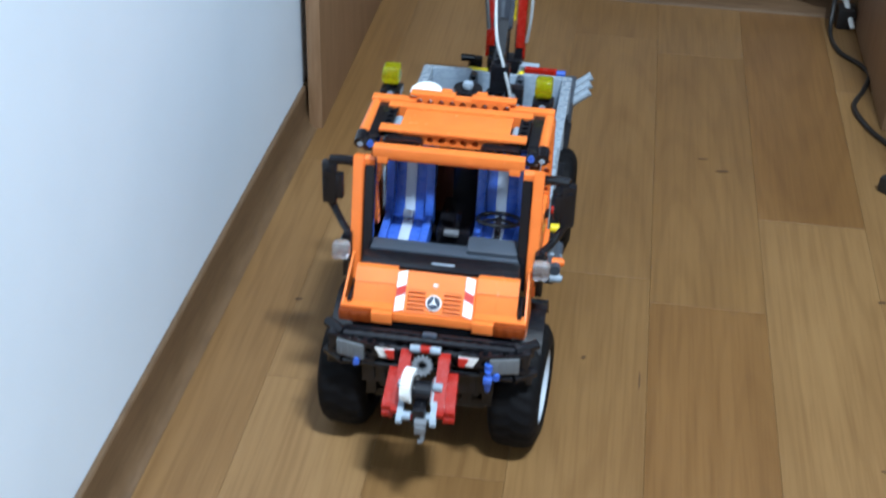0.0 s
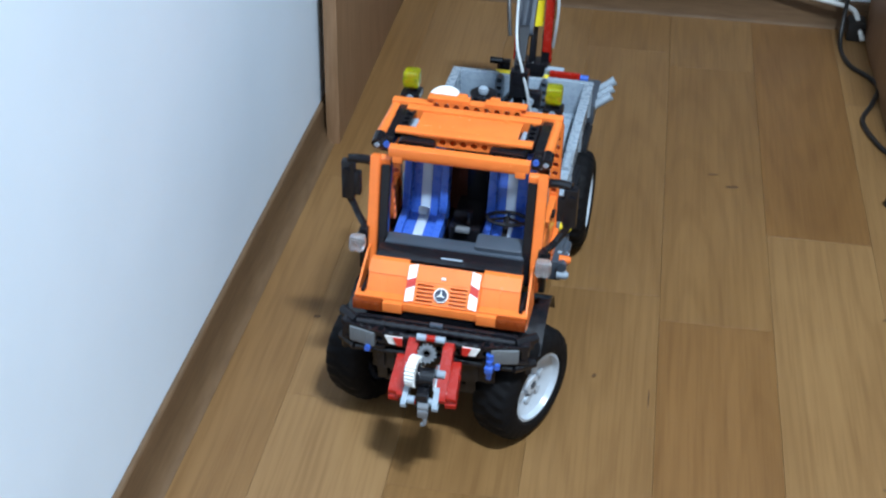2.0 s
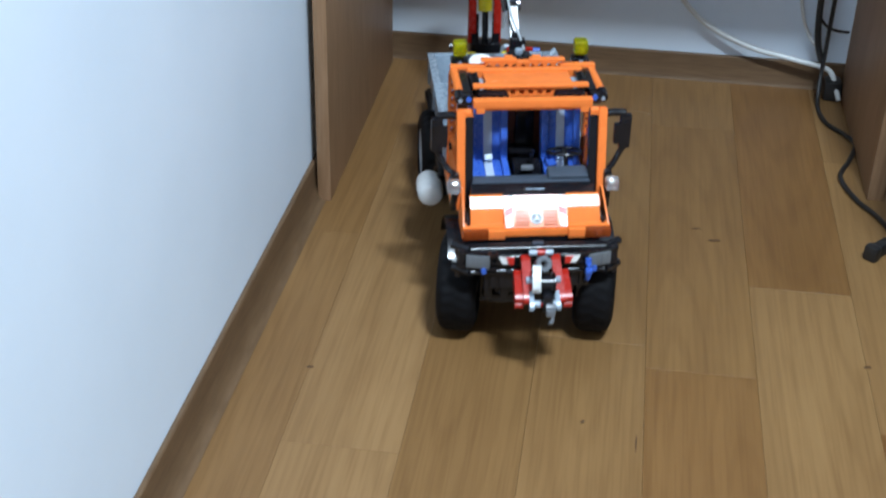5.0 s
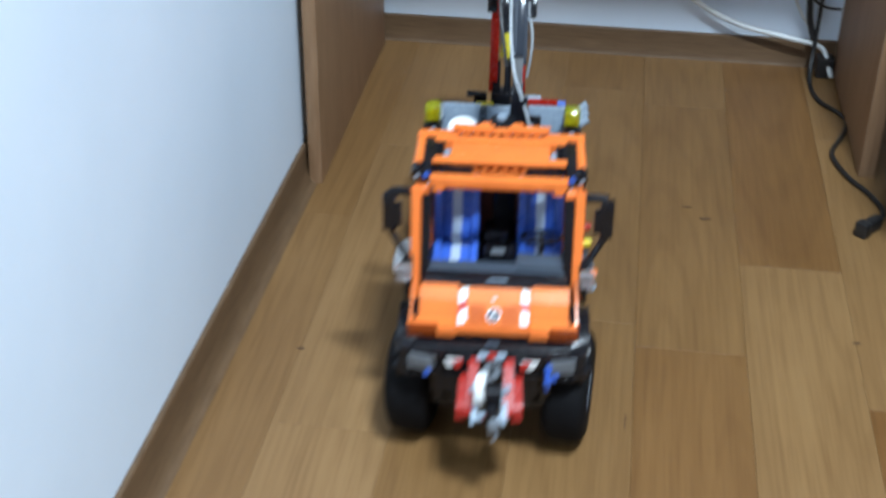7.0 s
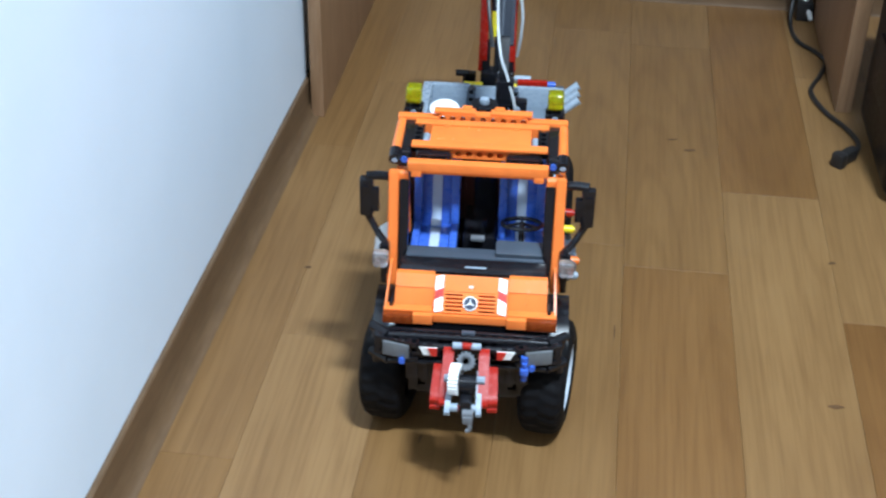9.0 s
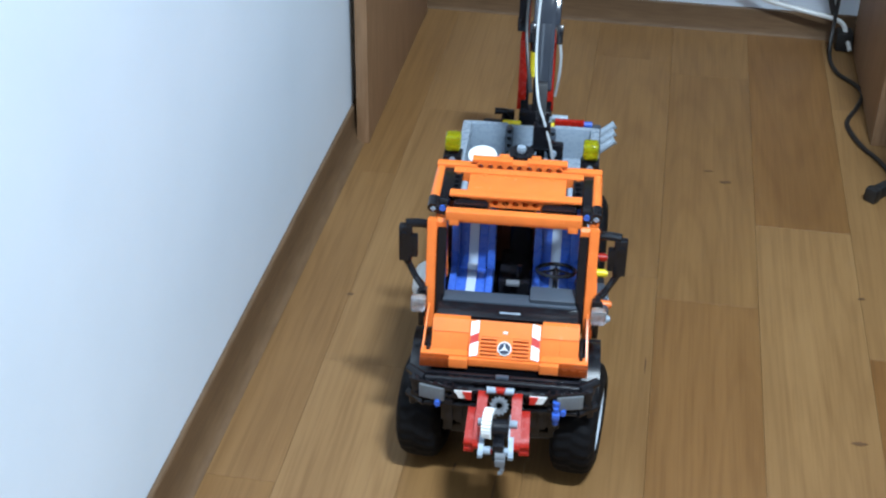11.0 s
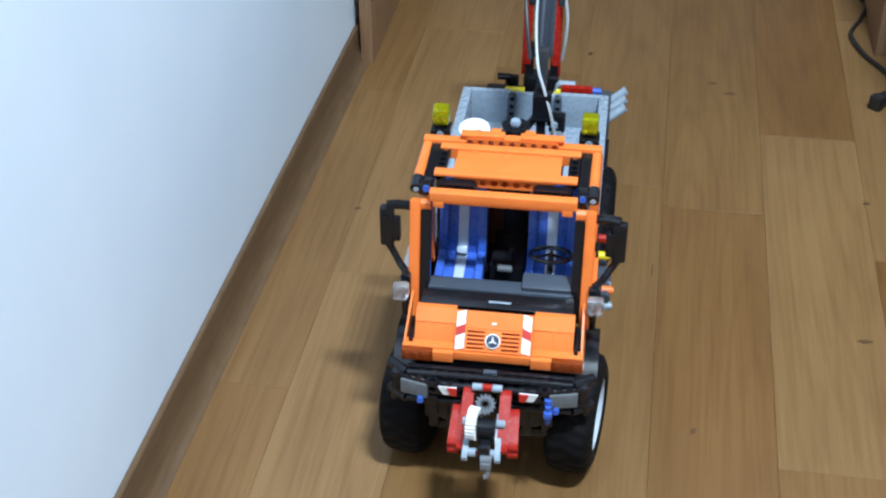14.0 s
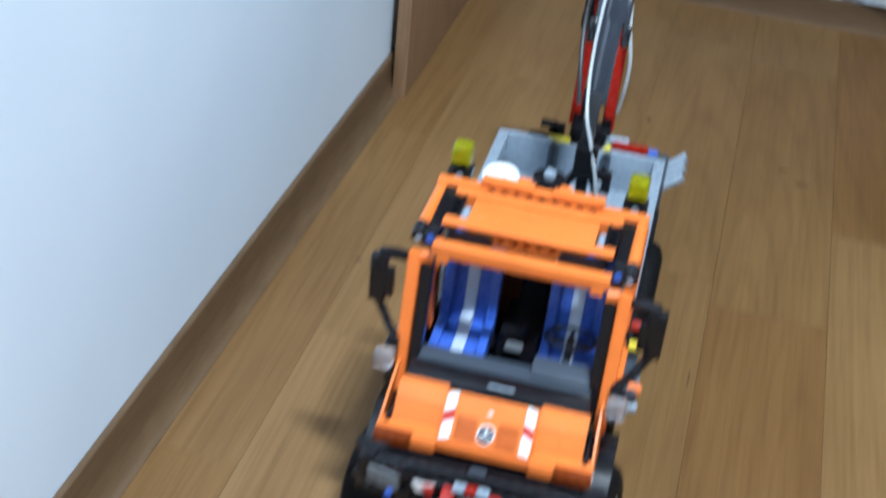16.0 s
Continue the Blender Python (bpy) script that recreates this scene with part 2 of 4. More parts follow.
def liftarm(bm, p, q, hole=(0, 0, 1), thick=0.0078):
    """A studless building beam from hole to hole, with round ends and through holes along the given direction."""
    p, q = Vector(p), Vector(q)
    d = q - p
    n = max(1, round(d.length / U) + 1)
    x = d.normalized() if d.length > 1e-6 else Vector((1, 0, 0))
    z = Vector(hole)
    z = (z - z.dot(x) * x).normalized()
    y = z.cross(x)
    step = d.length / max(1, n - 1)
    h, r = step / 2 if n > 1 else U / 2, 0.0025
    w = 0.0039
    for i in range(n):
        c = p + x * step * i
        outer, inner = [], []
        for k in range(8):
            a = math.pi / 4 * k
            cx, cy = (1, 1, 0, -1, -1, -1, 0, 1)[k], (0, 1, 1, 1, 0, -1, -1, -1)[k]
            ox, oy = cx * h, cy * w
            if (i == 0 and cx < 0) or (i == n - 1 and cx > 0):
                ox, oy = math.cos(a) * w, math.sin(a) * w
            outer.append((ox, oy))
            inner.append((math.cos(a) * r, math.sin(a) * r))
        t = thick / 2
        mk = lambda uv, s: bm.verts.new(c + x * uv[0] + y * uv[1] + z * s)
        ot, ob_, it, ib = [mk(u, t) for u in outer], [mk(u, -t) for u in outer], [mk(u, t) for u in inner], [mk(u, -t) for u in inner]
        for k in range(8):
            j = (k + 1) % 8
            bm.faces.new((ot[k], ot[j], it[j], it[k]))
            bm.faces.new((ob_[j], ob_[k], ib[k], ib[j]))
            bm.faces.new((it[k], it[j], ib[j], ib[k]))
            shared = (k in (0, 7) and i < n - 1) or (k in (3, 4) and i > 0)
            if not shared:
                bm.faces.new((ot[j], ot[k], ob_[k], ob_[j]))


def beam(parent, p, q, material, hole=(0, 0, 1), label="", name="beam"):
    bm = bmesh.new()
    liftarm(bm, p, q, hole)
    return part(name, bm, material, parent, label)


# ---- the room ----
WX = lambda y: 0.0142 + 0.016 * y
BACK = 1.462


def wall(name, pts, z0, z1, material, label=""):
    bm = bmesh.new()
    slab(bm, pts, z1 - z0, 2, z0)
    return tagged(obj(name, bm, material, smooth=False), label, "wall", kind="structure")


wall("wall_west", [(WX(-2), -2), (WX(1.6), 1.6), (-0.12, 1.6), (-0.12, -2)], -0.02, 2.4, WALLPAPER, "white textured wallpaper wall above a brown baseboard")
wall("wall_north", [(WX(BACK) - 0.002, BACK), (2.4, BACK), (2.4, BACK + 0.12), (WX(BACK) - 0.002, BACK + 0.12)], -0.02, 2.4, WALLPAPER, "white papered wall behind the desk")
wall("wall_east", [(1.9, -2.0), (2.02, -2.0), (2.02, BACK), (1.9, BACK)], -0.02, 2.4, ROOMWALL, "plain unseen wall closing the room, darkened to cut bounce light")
wall("wall_south", [(-0.12, -2.12), (2.52, -2.12), (2.52, -2.0), (-0.12, -2.0)], -0.02, 2.4, ROOMWALL, "plain unseen wall closing the room, darkened to cut bounce light")
bm = bmesh.new()
slab(bm, [(-0.12, -2.12), (2.52, -2.12), (2.52, 1.6), (-0.12, 1.6)], 0.1, 2, 2.4)
tagged(obj("ceiling", bm, CEIL, smooth=False), "plain unseen ceiling, greyed to cut bounce light", "ceiling", kind="structure")


def baseboard(name, a, b_, n, h, label, w=0.0125):
    """A flexible skirting strip with a rounded top and a small foot, from a to b_, standing out along n."""
    bm = bmesh.new()
    prof = [(0, 0), (0.0053 + w, 0), (0.0051 + w, 0.0006)]
    for k in range(1, 9):
        th = radians(90 * k / 9)
        prof.append((0.0050 + w - w * math.sin(th), 0.0006 + 0.026 * (1 - math.cos(th))))
    prof += [(0.0050, h - 0.004), (0.0044, h - 0.001), (0.0032, h), (0, h)]
    ra = [bm.verts.new((a[0] + n[0] * u, a[1] + n[1] * u, v)) for u, v in prof]
    rb = [bm.verts.new((b_[0] + n[0] * u, b_[1] + n[1] * u, v)) for u, v in prof]
    for k in range(len(prof)):
        j = (k + 1) % len(prof)
        bm.faces.new((ra[k], ra[j], rb[j], rb[k]))
    bm.faces.new(ra)
    bm.faces.new(rb[::-1])
    tagged(obj(name, bm, BASEBOARD), label, "baseboard", kind="structure")


baseboard("baseboard_west", (WX(-2) + 0.0005, -2), (WX(BACK - 0.014) + 0.0005, BACK - 0.014), (1, 0), 0.042, "brown wood-look skirting strip along the white wall")
baseboard("baseboard_north", (WX(BACK) + 0.002, BACK - 0.0005), (2.39, BACK - 0.0005), (0, -1), 0.036, "brown wood-look skirting strip below the white wall", 0.003)

bm = bmesh.new()
slab(bm, [(-0.12, -2.12), (2.52, -2.12), (2.52, 1.6), (-0.12, 1.6)], 0.02, 2, -0.0232)
floor_ob = tagged(obj("floor", bm, PLANK, smooth=False), "warm brown wood-look plank floor with staggered joints", "floor", kind="structure")

# ---- ceiling lamp ----
lamp_thing = tagged(new("ceiling_lamp"), "flat white rectangular ceiling lamp, switched on", "lamp")
lamp_thing.location = LAMP
bm = bmesh.new()
box(bm, (0, 0, 0.05), (0.5, 0.22, 0.1), 0.008)
part("housing", bm, WHITE, lamp_thing)


def build_glow(nt, b):
    b.inputs["Emission Color"].default_value = (0.97, 0.985, 1, 1)
    b.inputs["Emission Strength"].default_value = 9
    b.inputs["Base Color"].default_value = (0.8, 0.8, 0.8, 1)


GLOW = mat("lamp_diffuser", build_glow)
bm = bmesh.new()
box(bm, (0, 0, -0.006), (0.46, 0.18, 0.012), 0.004)
part("diffuser", bm, GLOW, lamp_thing)

# ---- desk and what stands beside it ----
desk = tagged(new("desk"), "brown laminate desk with board side panels standing on the floor", "desk")
desk.location = (0.047, 1.052, 0)
for x, y0, th in ((-0.0065, 0.0, 0.0145), (0.592, 0.108, 0.018)):
    bm = bmesh.new()
    depth = BACK - 0.016 - 1.057 - y0
    box(bm, (x + th / 2, y0 + depth / 2, 0.352), (th, depth, 0.704), 0.0012)
    part("side_panel", bm, BOARD, desk)
# top out of view, its overhang set to shade the wall and floor behind
bm = bmesh.new()
box(bm, (0.50, 0.1490, 0.716), (1.02, 0.482, 0.022), 0.002)
part("desk_top", bm, BOARD, desk)

# ---- the toy truck: x to its own left side, y towards its tail, z up ----
truck = tagged(new("toy_truck"), "orange building-brick toy utility truck with blue seats, grey bed and crane", "toy truck")
FRONT_AXLE, REAR_AXLE, TYRE_R, TRACK = 0.034, 0.298, 0.047, 0.0632


def wheel_parts(holder, out):
    bm = bmesh.new()
    w, R, seg = 0.0182, TYRE_R, 112
    prof = [(-w + 0.002, 0.0285, 0), (-w, 0.031, 0), (-w - 0.0004, 0.0355, 0), (-w + 0.0014, 0.0405, 0), (-w + 0.0042, 0.0438, 1), (-w + 0.0085, 0.0458, 1), (-0.0012, 0.0462, 1),
            (0.0012, 0.0462, 2), (w - 0.0085, 0.0458, 2), (w - 0.0042, 0.0438, 2), (w - 0.0014, 0.0405, 0), (w + 0.0004, 0.0355, 0), (w, 0.031, 0), (w - 0.002, 0.0285, 0), (-w + 0.002, 0.0285, 0)]
    rings = []
    for x, r, lug in prof:
        ring = []
        for k in range(seg):
            a = 6.283185 * (k + (abs(x) * 120 if lug else 0)) / seg
            up = 0.0012 if lug and (k // 2 + lug) % 2 else 0.0
            ring.append(bm.verts.new((x, (r + up) * math.cos(a), (r + up) * math.sin(a))))
        rings.append(ring)
    for p, q in zip(rings, rings[1:]):
        for k in range(seg):
            bm.faces.new((p[k], p[(k + 1) % seg], q[(k + 1) % seg], q[k]))
    part("tyre", bm, RUBBER, holder, "black rubber tyre with chunky lugs")
    bm = bmesh.new()
    for s in (out,):
        lathe(bm, [(s * 0.0165, 0.0292), (s * 0.0168, 0.0272), (s * 0.0125, 0.0255), (s * 0.0085, 0.018), (s * 0.0075, 0.0085), (s * 0.0115, 0.0075), (s * 0.0118, 0.0035), (s * 0.006, 0.0030)], seg=36)
    lathe(bm, [(-0.0165, 0.0292), (0.0165, 0.0292)], seg=36)
    for k in range(6):
        a = 6.283185 * k / 6
        for s in (out,):
            cyl(bm, (s * 0.0070, 0.0135 * math.cos(a), 0.0135 * math.sin(a)), (s * 0.0105, 0.0135 * math.cos(a), 0.0135 * math.sin(a)), 0.0034, seg=10)
    part("rim", bm, RIM, holder, "pale grey plastic rim")
    bm = bmesh.new()
    cyl(bm, (out * 0.0052, 0, 0), (out * 0.0124, 0, 0), 0.0024, seg=8)
    part("axle_end", bm, DARKGREY, holder)
    bm = bmesh.new()
    lathe(bm, [(-out * 0.0150, 0.0290), (-out * 0.0090, 0.0270), (-out * 0.0090, 0.0120), (-out * 0.0190, 0.0110), (-out * 0.0190, 0.0001)], seg=28)
    part("hub", bm, BLACK, holder, "black wheel hub")


WHEELS = []
for name, x, y in (("front_wheel", -TRACK, FRONT_AXLE), ("front_wheel", TRACK, FRONT_AXLE), ("rear_wheel", -TRACK, REAR_AXLE), ("rear_wheel", TRACK, REAR_AXLE)):
    h = new(name)
    h.parent = truck
    h.location = (x, y, TYRE_R)
    wheel_parts(h, 1 if x > 0 else -1)
    WHEELS.append((h, x, y, name == "front_wheel"))

# chassis: frame beams, portal axles and the dark works under the cab
bm = bmesh.new()
for s in (-1, 1):
    liftarm(bm, (s * 0.024, -0.004, 0.072), (s * 0.024, 0.332, 0.072), (1, 0, 0))
    liftarm(bm, (s * 0.020, 0.004, 0.088), (s * 0.020, 0.308, 0.088), (1, 0, 0))
box(bm, (0, 0.165, 0.080), (0.036, 0.30, 0.026), 0.002)
box(bm, (0, 0.400, 0.078), (0.110, 0.130, 0.020), 0.003)
box(bm, (0, 0.075, 0.104), (0.098, 0.075, 0.022), 0.002)
part("chassis", bm, BLACK, truck, "black beam chassis")
for y in (FRONT_AXLE, REAR_AXLE):
    bm = bmesh.new()
    cyl(bm, (-0.05, y, 0.060), (0.05, y, 0.060), 0.007, seg=12)
    box(bm, (0, y, 0.062), (0.030, 0.036, 0.030), 0.004)
    for s in (-1, 1):
        box(bm, (s * 0.042, y, 0.053), (0.010, 0.030, 0.036), 0.003)
        liftarm(bm, (s * 0.030, y - 0.016, 0.050), (s * 0.030, y + 0.040, 0.058), (1, 0, 0))
    part("portal_axle", bm, BLACK, truck)
    for s in (-1, 1):
        bm = bmesh.new()
        cyl(bm, (s * 0.034, y - 0.016, 0.062), (s * 0.034, y - 0.020, 0.062), 0.0032, seg=10)
        part("pin", bm, BROWN, truck, "reddish brown pin")
        bm = bmesh.new()
        for k in range(9):
            z = 0.066 + 0.0036 * k
            lathe_r = 0.0062
            pts = [(s * 0.034 + lathe_r * math.cos(a), y + 0.012 + lathe_r * math.sin(a), z + 0.0018 * a / 6.28) for a in (0, 1.57, 3.14, 4.71, 6.28)]
            tube(bm, pts, 0.0011, 6, 3)
        part("spring", bm, DARKGREY, truck)

bm = bmesh.new()
box(bm, (0, 0.030, 0.072), (0.066, 0.064, 0.052), 0.003)
for z, y, half in ((0.080, -0.008, 0.040), (0.066, -0.004, 0.036), (0.053, 0.000, 0.040)):
    box(bm, (0, y, z), (half * 2, 0.0078, 0.0078), 0.001)
for s in (-1, 1):
    box(bm, (s * 0.028, -0.010, 0.076), (0.0078, 0.0078, 0.034), 0.001)
    box(bm, (s * 0.042, -0.004, 0.074), (0.0078, 0.0078, 0.040), 0.001)
part("front_gearbox", bm, BLACK, truck, "black gearbox and beams behind the bumper")
bm = bmesh.new()
cyl(bm, (-0.044, 0.018, 0.047), (0.044, 0.018, 0.047), 0.0026, seg=10)
part("steering_rod", bm, BLACK, truck)

# added black plates that stop lamp light leaking through the bumper onto the floor
bm = bmesh.new()
box(bm, (0, -0.0075, 0.0985), (0.122, 0.0040, 0.0290), 0.001)
box(bm, (0, -0.0150, 0.0850), (0.094, 0.0040, 0.0250), 0.001)
for s in (-1, 1):
    for x in (0.032, 0.040):
        box(bm, (s * x, -0.0176, 0.0840), (0.0050, 0.0030, 0.0200), 0.001)
part("bumper_plate", bm, BLACK, truck)

# mudguards over the front wheels: thin curved black flaps
for s in (-1, 1):
    bm = bmesh.new()
    prev = None
    for k in range(9):
        a = radians(-20 + 200 * k / 8 - 10)
        row = []
        for x in (s * 0.050, s * 0.0765):
            for r in (0.0515, 0.0535):
                row.append(bm.verts.new((x, FRONT_AXLE + 0.014 + r * 0.86 * math.cos(a), 0.052 + r * math.sin(a))))
        if prev:
            for i, j in ((0, 1), (1, 3), (3, 2), (2, 0)):
                bm.faces.new((prev[i], prev[j], row[j], row[i]))
        prev = row
    for f_ in [f for f in bm.faces if f.calc_center_median().z < 0.080]:
        bm.faces.remove(f_)
    bmesh.ops.delete(bm, geom=[v for v in bm.verts if not v.link_faces], context="VERTS")
    part("mudguard", bm, BLACK, truck, "black mudguard over a front wheel")

# bumper: dark beams, angled ends, light blocks
for z, y, half in ((0.1108, -0.0135, 0.060), (0.1060, -0.0190, 0.044), (0.0905, -0.018, 0.060)):
    bm = bmesh.new()
    cyl(bm, (-half, y, z), (half, y, z), 0.0026, seg=12)
    for k in range(-6, 7):
        if abs(k * U) < half - 0.004:
            cyl(bm, (k * U - 0.0018, y, z), (k * U + 0.0018, y, z), 0.0034, seg=12)
    for s in (-1, 1):
        cyl(bm, (s * half, y, z), (s * (half + 0.014), y + 0.012, z - 0.001), 0.0038, seg=12)
        cyl(bm, (s * (half + 0.010), y + 0.008, z), (s * (half + 0.010), y + 0.008, z - 0.008), 0.003, seg=10)
    part("bumper_bar", bm, BLACK, truck)
beam(truck, (-0.052, -0.016, 0.1005), (0.052, -0.016, 0.1005), BLACK, (0, 1, 0), "black bumper beam", "bumper_beam")
bm = bmesh.new()
box(bm, (0, -0.0105, 0.1135), (0.010, 0.004, 0.004), 0.001)
part("badge_plate", bm, DARKGREY, truck)
for s in (-1, 1):
    bm = bmesh.new()
    for z in (0.1095, 0.0965):
        liftarm(bm, (s * 0.040, -0.0205, z), (s * 0.068, -0.0135, z), (0, 0, 1), 0.0032)
    box(bm, (s * 0.0675, -0.011, 0.103), (0.006, 0.012, 0.018), 0.0015)
    part("headlight_frame", bm, BLACK, truck)
    bm = bmesh.new()
    box(bm, (s * 0.0535, -0.0195, 0.1030), (0.0205, 0.006, 0.0125), 0.0008, (0, 0, s * 13))
    for k in range(4):
        box(bm, (s * (0.0535 + (k - 1.5) * 0.0048), -0.0228 + (k - 1.5) * 0.0011, 0.1030), (0.0006, 0.001, 0.0112), 0, (0, 0, s * 13))
    part("headlight", bm, SMOKE_CLEAR, truck, "greyish clear headlight block")
    bm = bmesh.new()
    slab(bm, [(s * 0.0225, 0.1085), (s * 0.036, 0.1085), (s * 0.0325, 0.1015), (s * 0.0265, 0.1015)], 0.0012, 1, -0.0242)
    part("warning_sticker", bm, STICK_W, truck, "white warning patch")
    bm = bmesh.new()
    slab(bm, [(s * 0.0225, 0.1083), (s * 0.0295, 0.1083), (s * 0.0265, 0.1015), (s * 0.0225, 0.1015)], 0.0012, 1, -0.0252)
    part("warning_sticker", bm, STICK_R, truck, "red warning patch")
    bm = bmesh.new()
    liftarm(bm, (s * 0.024, -0.0195, 0.1046), (s * 0.040, -0.0195, 0.1046), (0, 1, 0))
    part("sticker_backing", bm, BLACK, truck)
    bm = bmesh.new()
    cyl(bm, (s * 0.049, -0.0225, 0.0955), (s * 0.049, -0.0265, 0.0955), 0.0024, seg=10)
    part("blue_pin", bm, BLUE, truck, "blue pin")
bm = bmesh.new()
cyl(bm, (0.0435, -0.027, 0.1015), (0.0435, -0.027, 0.0860), 0.0022, seg=10)
box(bm, (0.0435, -0.028, 0.0945), (0.0062, 0.006, 0.0060), 0.0015)
cyl(bm, (0.0435, -0.024, 0.1055), (0.0435, -0.024, 0.1000), 0.003, seg=10)
part("air_connector", bm, BLUE, truck, "blue hose connector hanging on the bumper")
bm = bmesh.new()
tube(bm, [(0.0435, -0.027, 0.087), (0.043, -0.022, 0.080), (0.040, -0.010, 0.078)], 0.0016)
part("hose", bm, CABLE_B, truck)

# front winch: red brackets, white and grey gears, drum, hook
for s in (-1, 1):
    beam(truck, (s * 0.0132, -0.026, 0.1075), (s * 0.0142, -0.058, 0.0860), RED, (1, 0, 0), "red bracket beam", "winch_bracket")
    beam(truck, (s * 0.0200, -0.033, 0.0965), (s * 0.0210, -0.054, 0.0850), RED, (1, 0, 0), "red bracket beam", "winch_bracket")
    beam(truck, (s * 0.0200, -0.035, 0.0890), (s * 0.0210, -0.054, 0.0790), RED, (1, 0, 0), "red bracket beam", "winch_bracket")
    bm = bmesh.new()
    liftarm(bm, (s * 0.0105, -0.040, 0.0975), (s * 0.0115, -0.064, 0.0825), (1, 0, 0), 0.004)
    cyl(bm, (s * 0.008, -0.047, 0.0990), (s * 0.015, -0.047, 0.0990), 0.0030, seg=10)
    part("winch_cheek", bm, GREY, truck, "light grey beam")
    bm = bmesh.new()
    cyl(bm, (s * 0.003, -0.028, 0.1150), (s * 0.0105, -0.028, 0.1150), 0.0028, seg=12)
    part("axle_bush", bm, GREY, truck)
    bm = bmesh.new()
    cyl(bm, (s * 0.004, -0.062, 0.0840), (s * 0.0125, -0.062, 0.0840), 0.0033, seg=12)
    part("axle_bush", bm, GREY, truck)
bm = bmesh.new()
cyl(bm, (-0.004, -0.028, 0.1150), (0.004, -0.028, 0.1150), 0.0028, seg=12)
cyl(bm, (-0.0125, -0.0625, 0.0838), (-0.002, -0.0625, 0.0838), 0.0022, seg=10)
part("axle_bush", bm, RED, truck)


def gear(name, c, axis, r, n, w, material, label):
    bm = bmesh.new()
    rim = []
    for k in range(n):
        for f_, q in ((0.0, -0.0014), (0.22, 0.0), (0.5, 0.0), (0.72, -0.0014)):
            rim.append((6.283185 * (k + f_) / n, r + q))
    rings = []
    for x, deep in ((-w / 2, 0.0), (-w / 2, 0.0032), (-w * 0.25, 0.0038), (-w * 0.25, 9), (w * 0.25, 9), (w * 0.25, 0.0038), (w / 2, 0.0032), (w / 2, 0.0)):
        rings.append([bm.verts.new((x, (0.0022 if deep > 1 else q - deep) * math.cos(a), (0.0022 if deep > 1 else q - deep) * math.sin(a))) for a, q in rim])
    for p, q in zip(rings, rings[1:] + rings[:1]):
        for k in range(len(rim)):
            j = (k + 1) % len(rim)
            bm.faces.new((p[k], p[j], q[j], q[k]))
    m = Matrix.Translation(c) @ Vector(axis).to_track_quat("X", "Z").to_matrix().to_4x4()
    bmesh.ops.transform(bm, matrix=m, verts=bm.verts)
    return part(name, bm, material, truck, label)


gear("gear", (-0.0066, -0.0530, 0.1035), (1, -0.14, 0.04), 0.0118, 26, 0.0072, WHITE, "white toothed gear")
gear("gear", (0.0000, -0.042, 0.1120), (0.15, -1, 0.75), 0.0074, 14, 0.0070, HOOK, "dark grey toothed gear")
bm = bmesh.new()
cyl(bm, (-0.003, -0.052, 0.0985), (0.0085, -0.052, 0.0985), 0.0072, seg=18)
for x in (-0.0035, 0.0085):
    cyl(bm, (x - 0.0006, -0.052, 0.0985), (x + 0.0006, -0.052, 0.0985), 0.0098, seg=20)
part("winch_drum", bm, BLACK, truck)
bm = bmesh.new()
box(bm, (0.002, -0.062, 0.086), (0.009, 0.012, 0.016), 0.002)
tube(bm, [(0.003, -0.060, 0.094), (0.0035, -0.067, 0.088), (0.004, -0.072, 0.083)], 0.0012, 6)
part("rope_guide", bm, BLACK, truck)
bm = bmesh.new()
cyl(bm, (0.0, -0.069, 0.0850), (0.0080, -0.069, 0.0850), 0.0032, seg=12)
box(bm, (0.004, -0.0705, 0.0810), (0.008, 0.006, 0.007), 0.0015)
tube(bm, [(0.004, -0.0710, 0.0790), (0.0058, -0.0720, 0.0755), (0.0050, -0.0728, 0.0722), (0.0028, -0.0728, 0.0722)], 0.0017, 8)
part("winch_hook", bm, HOOK, truck, "smoky grey plastic hook")

# hood: steep orange shell in three widths, slatted grille, stripes, round emblem
PROF = [(0.0005, 0.1236), (0.0038, 0.1273), (0.0071, 0.1309), (0.0105, 0.1345), (0.0138, 0.1380), (0.0172, 0.1415), (0.0205, 0.1449)]


def hood_at(t):
    """A place on the hood's outline, 0 at the front, 1 at the back."""
    t *= len(PROF) - 1
    i = min(int(t), len(PROF) - 2)
    a, b = Vector(PROF[i]), Vector(PROF[i + 1])
    return a + (b - a) * (t - i)


def hood_strip(bm, x0, x1, t0, t1, n, lift, thick, skew=0.0):
    def off(t, d_):
        t = min(max(t, 0.0), 1.0)
        p = hood_at(t)
        d = (hood_at(min(t + 0.02, 1)) - hood_at(max(t - 0.02, 0))).normalized()
        nrm = Vector((-d.y, d.x))
        if nrm.y < 0:
            nrm = -nrm
        return p + nrm * d_

    rows = []
    for k in range(n + 1):
        t = t0 + (t1 - t0) * k / n
        ta, tb = t + skew / 2, t - skew / 2
        rows.append([bm.verts.new((x, q.x, q.y)) for x, q in ((x0, off(ta, lift)), (x1, off(tb, lift)), (x1, off(tb, lift - thick)), (x0, off(ta, lift - thick)))])
    for r, s in zip(rows, rows[1:]):
        for i in range(4):
            j = (i + 1) % 4
            bm.faces.new((r[i], r[j], s[j], s[i]))
    bm.faces.new(rows[0])
    bm.faces.new(rows[-1][::-1])


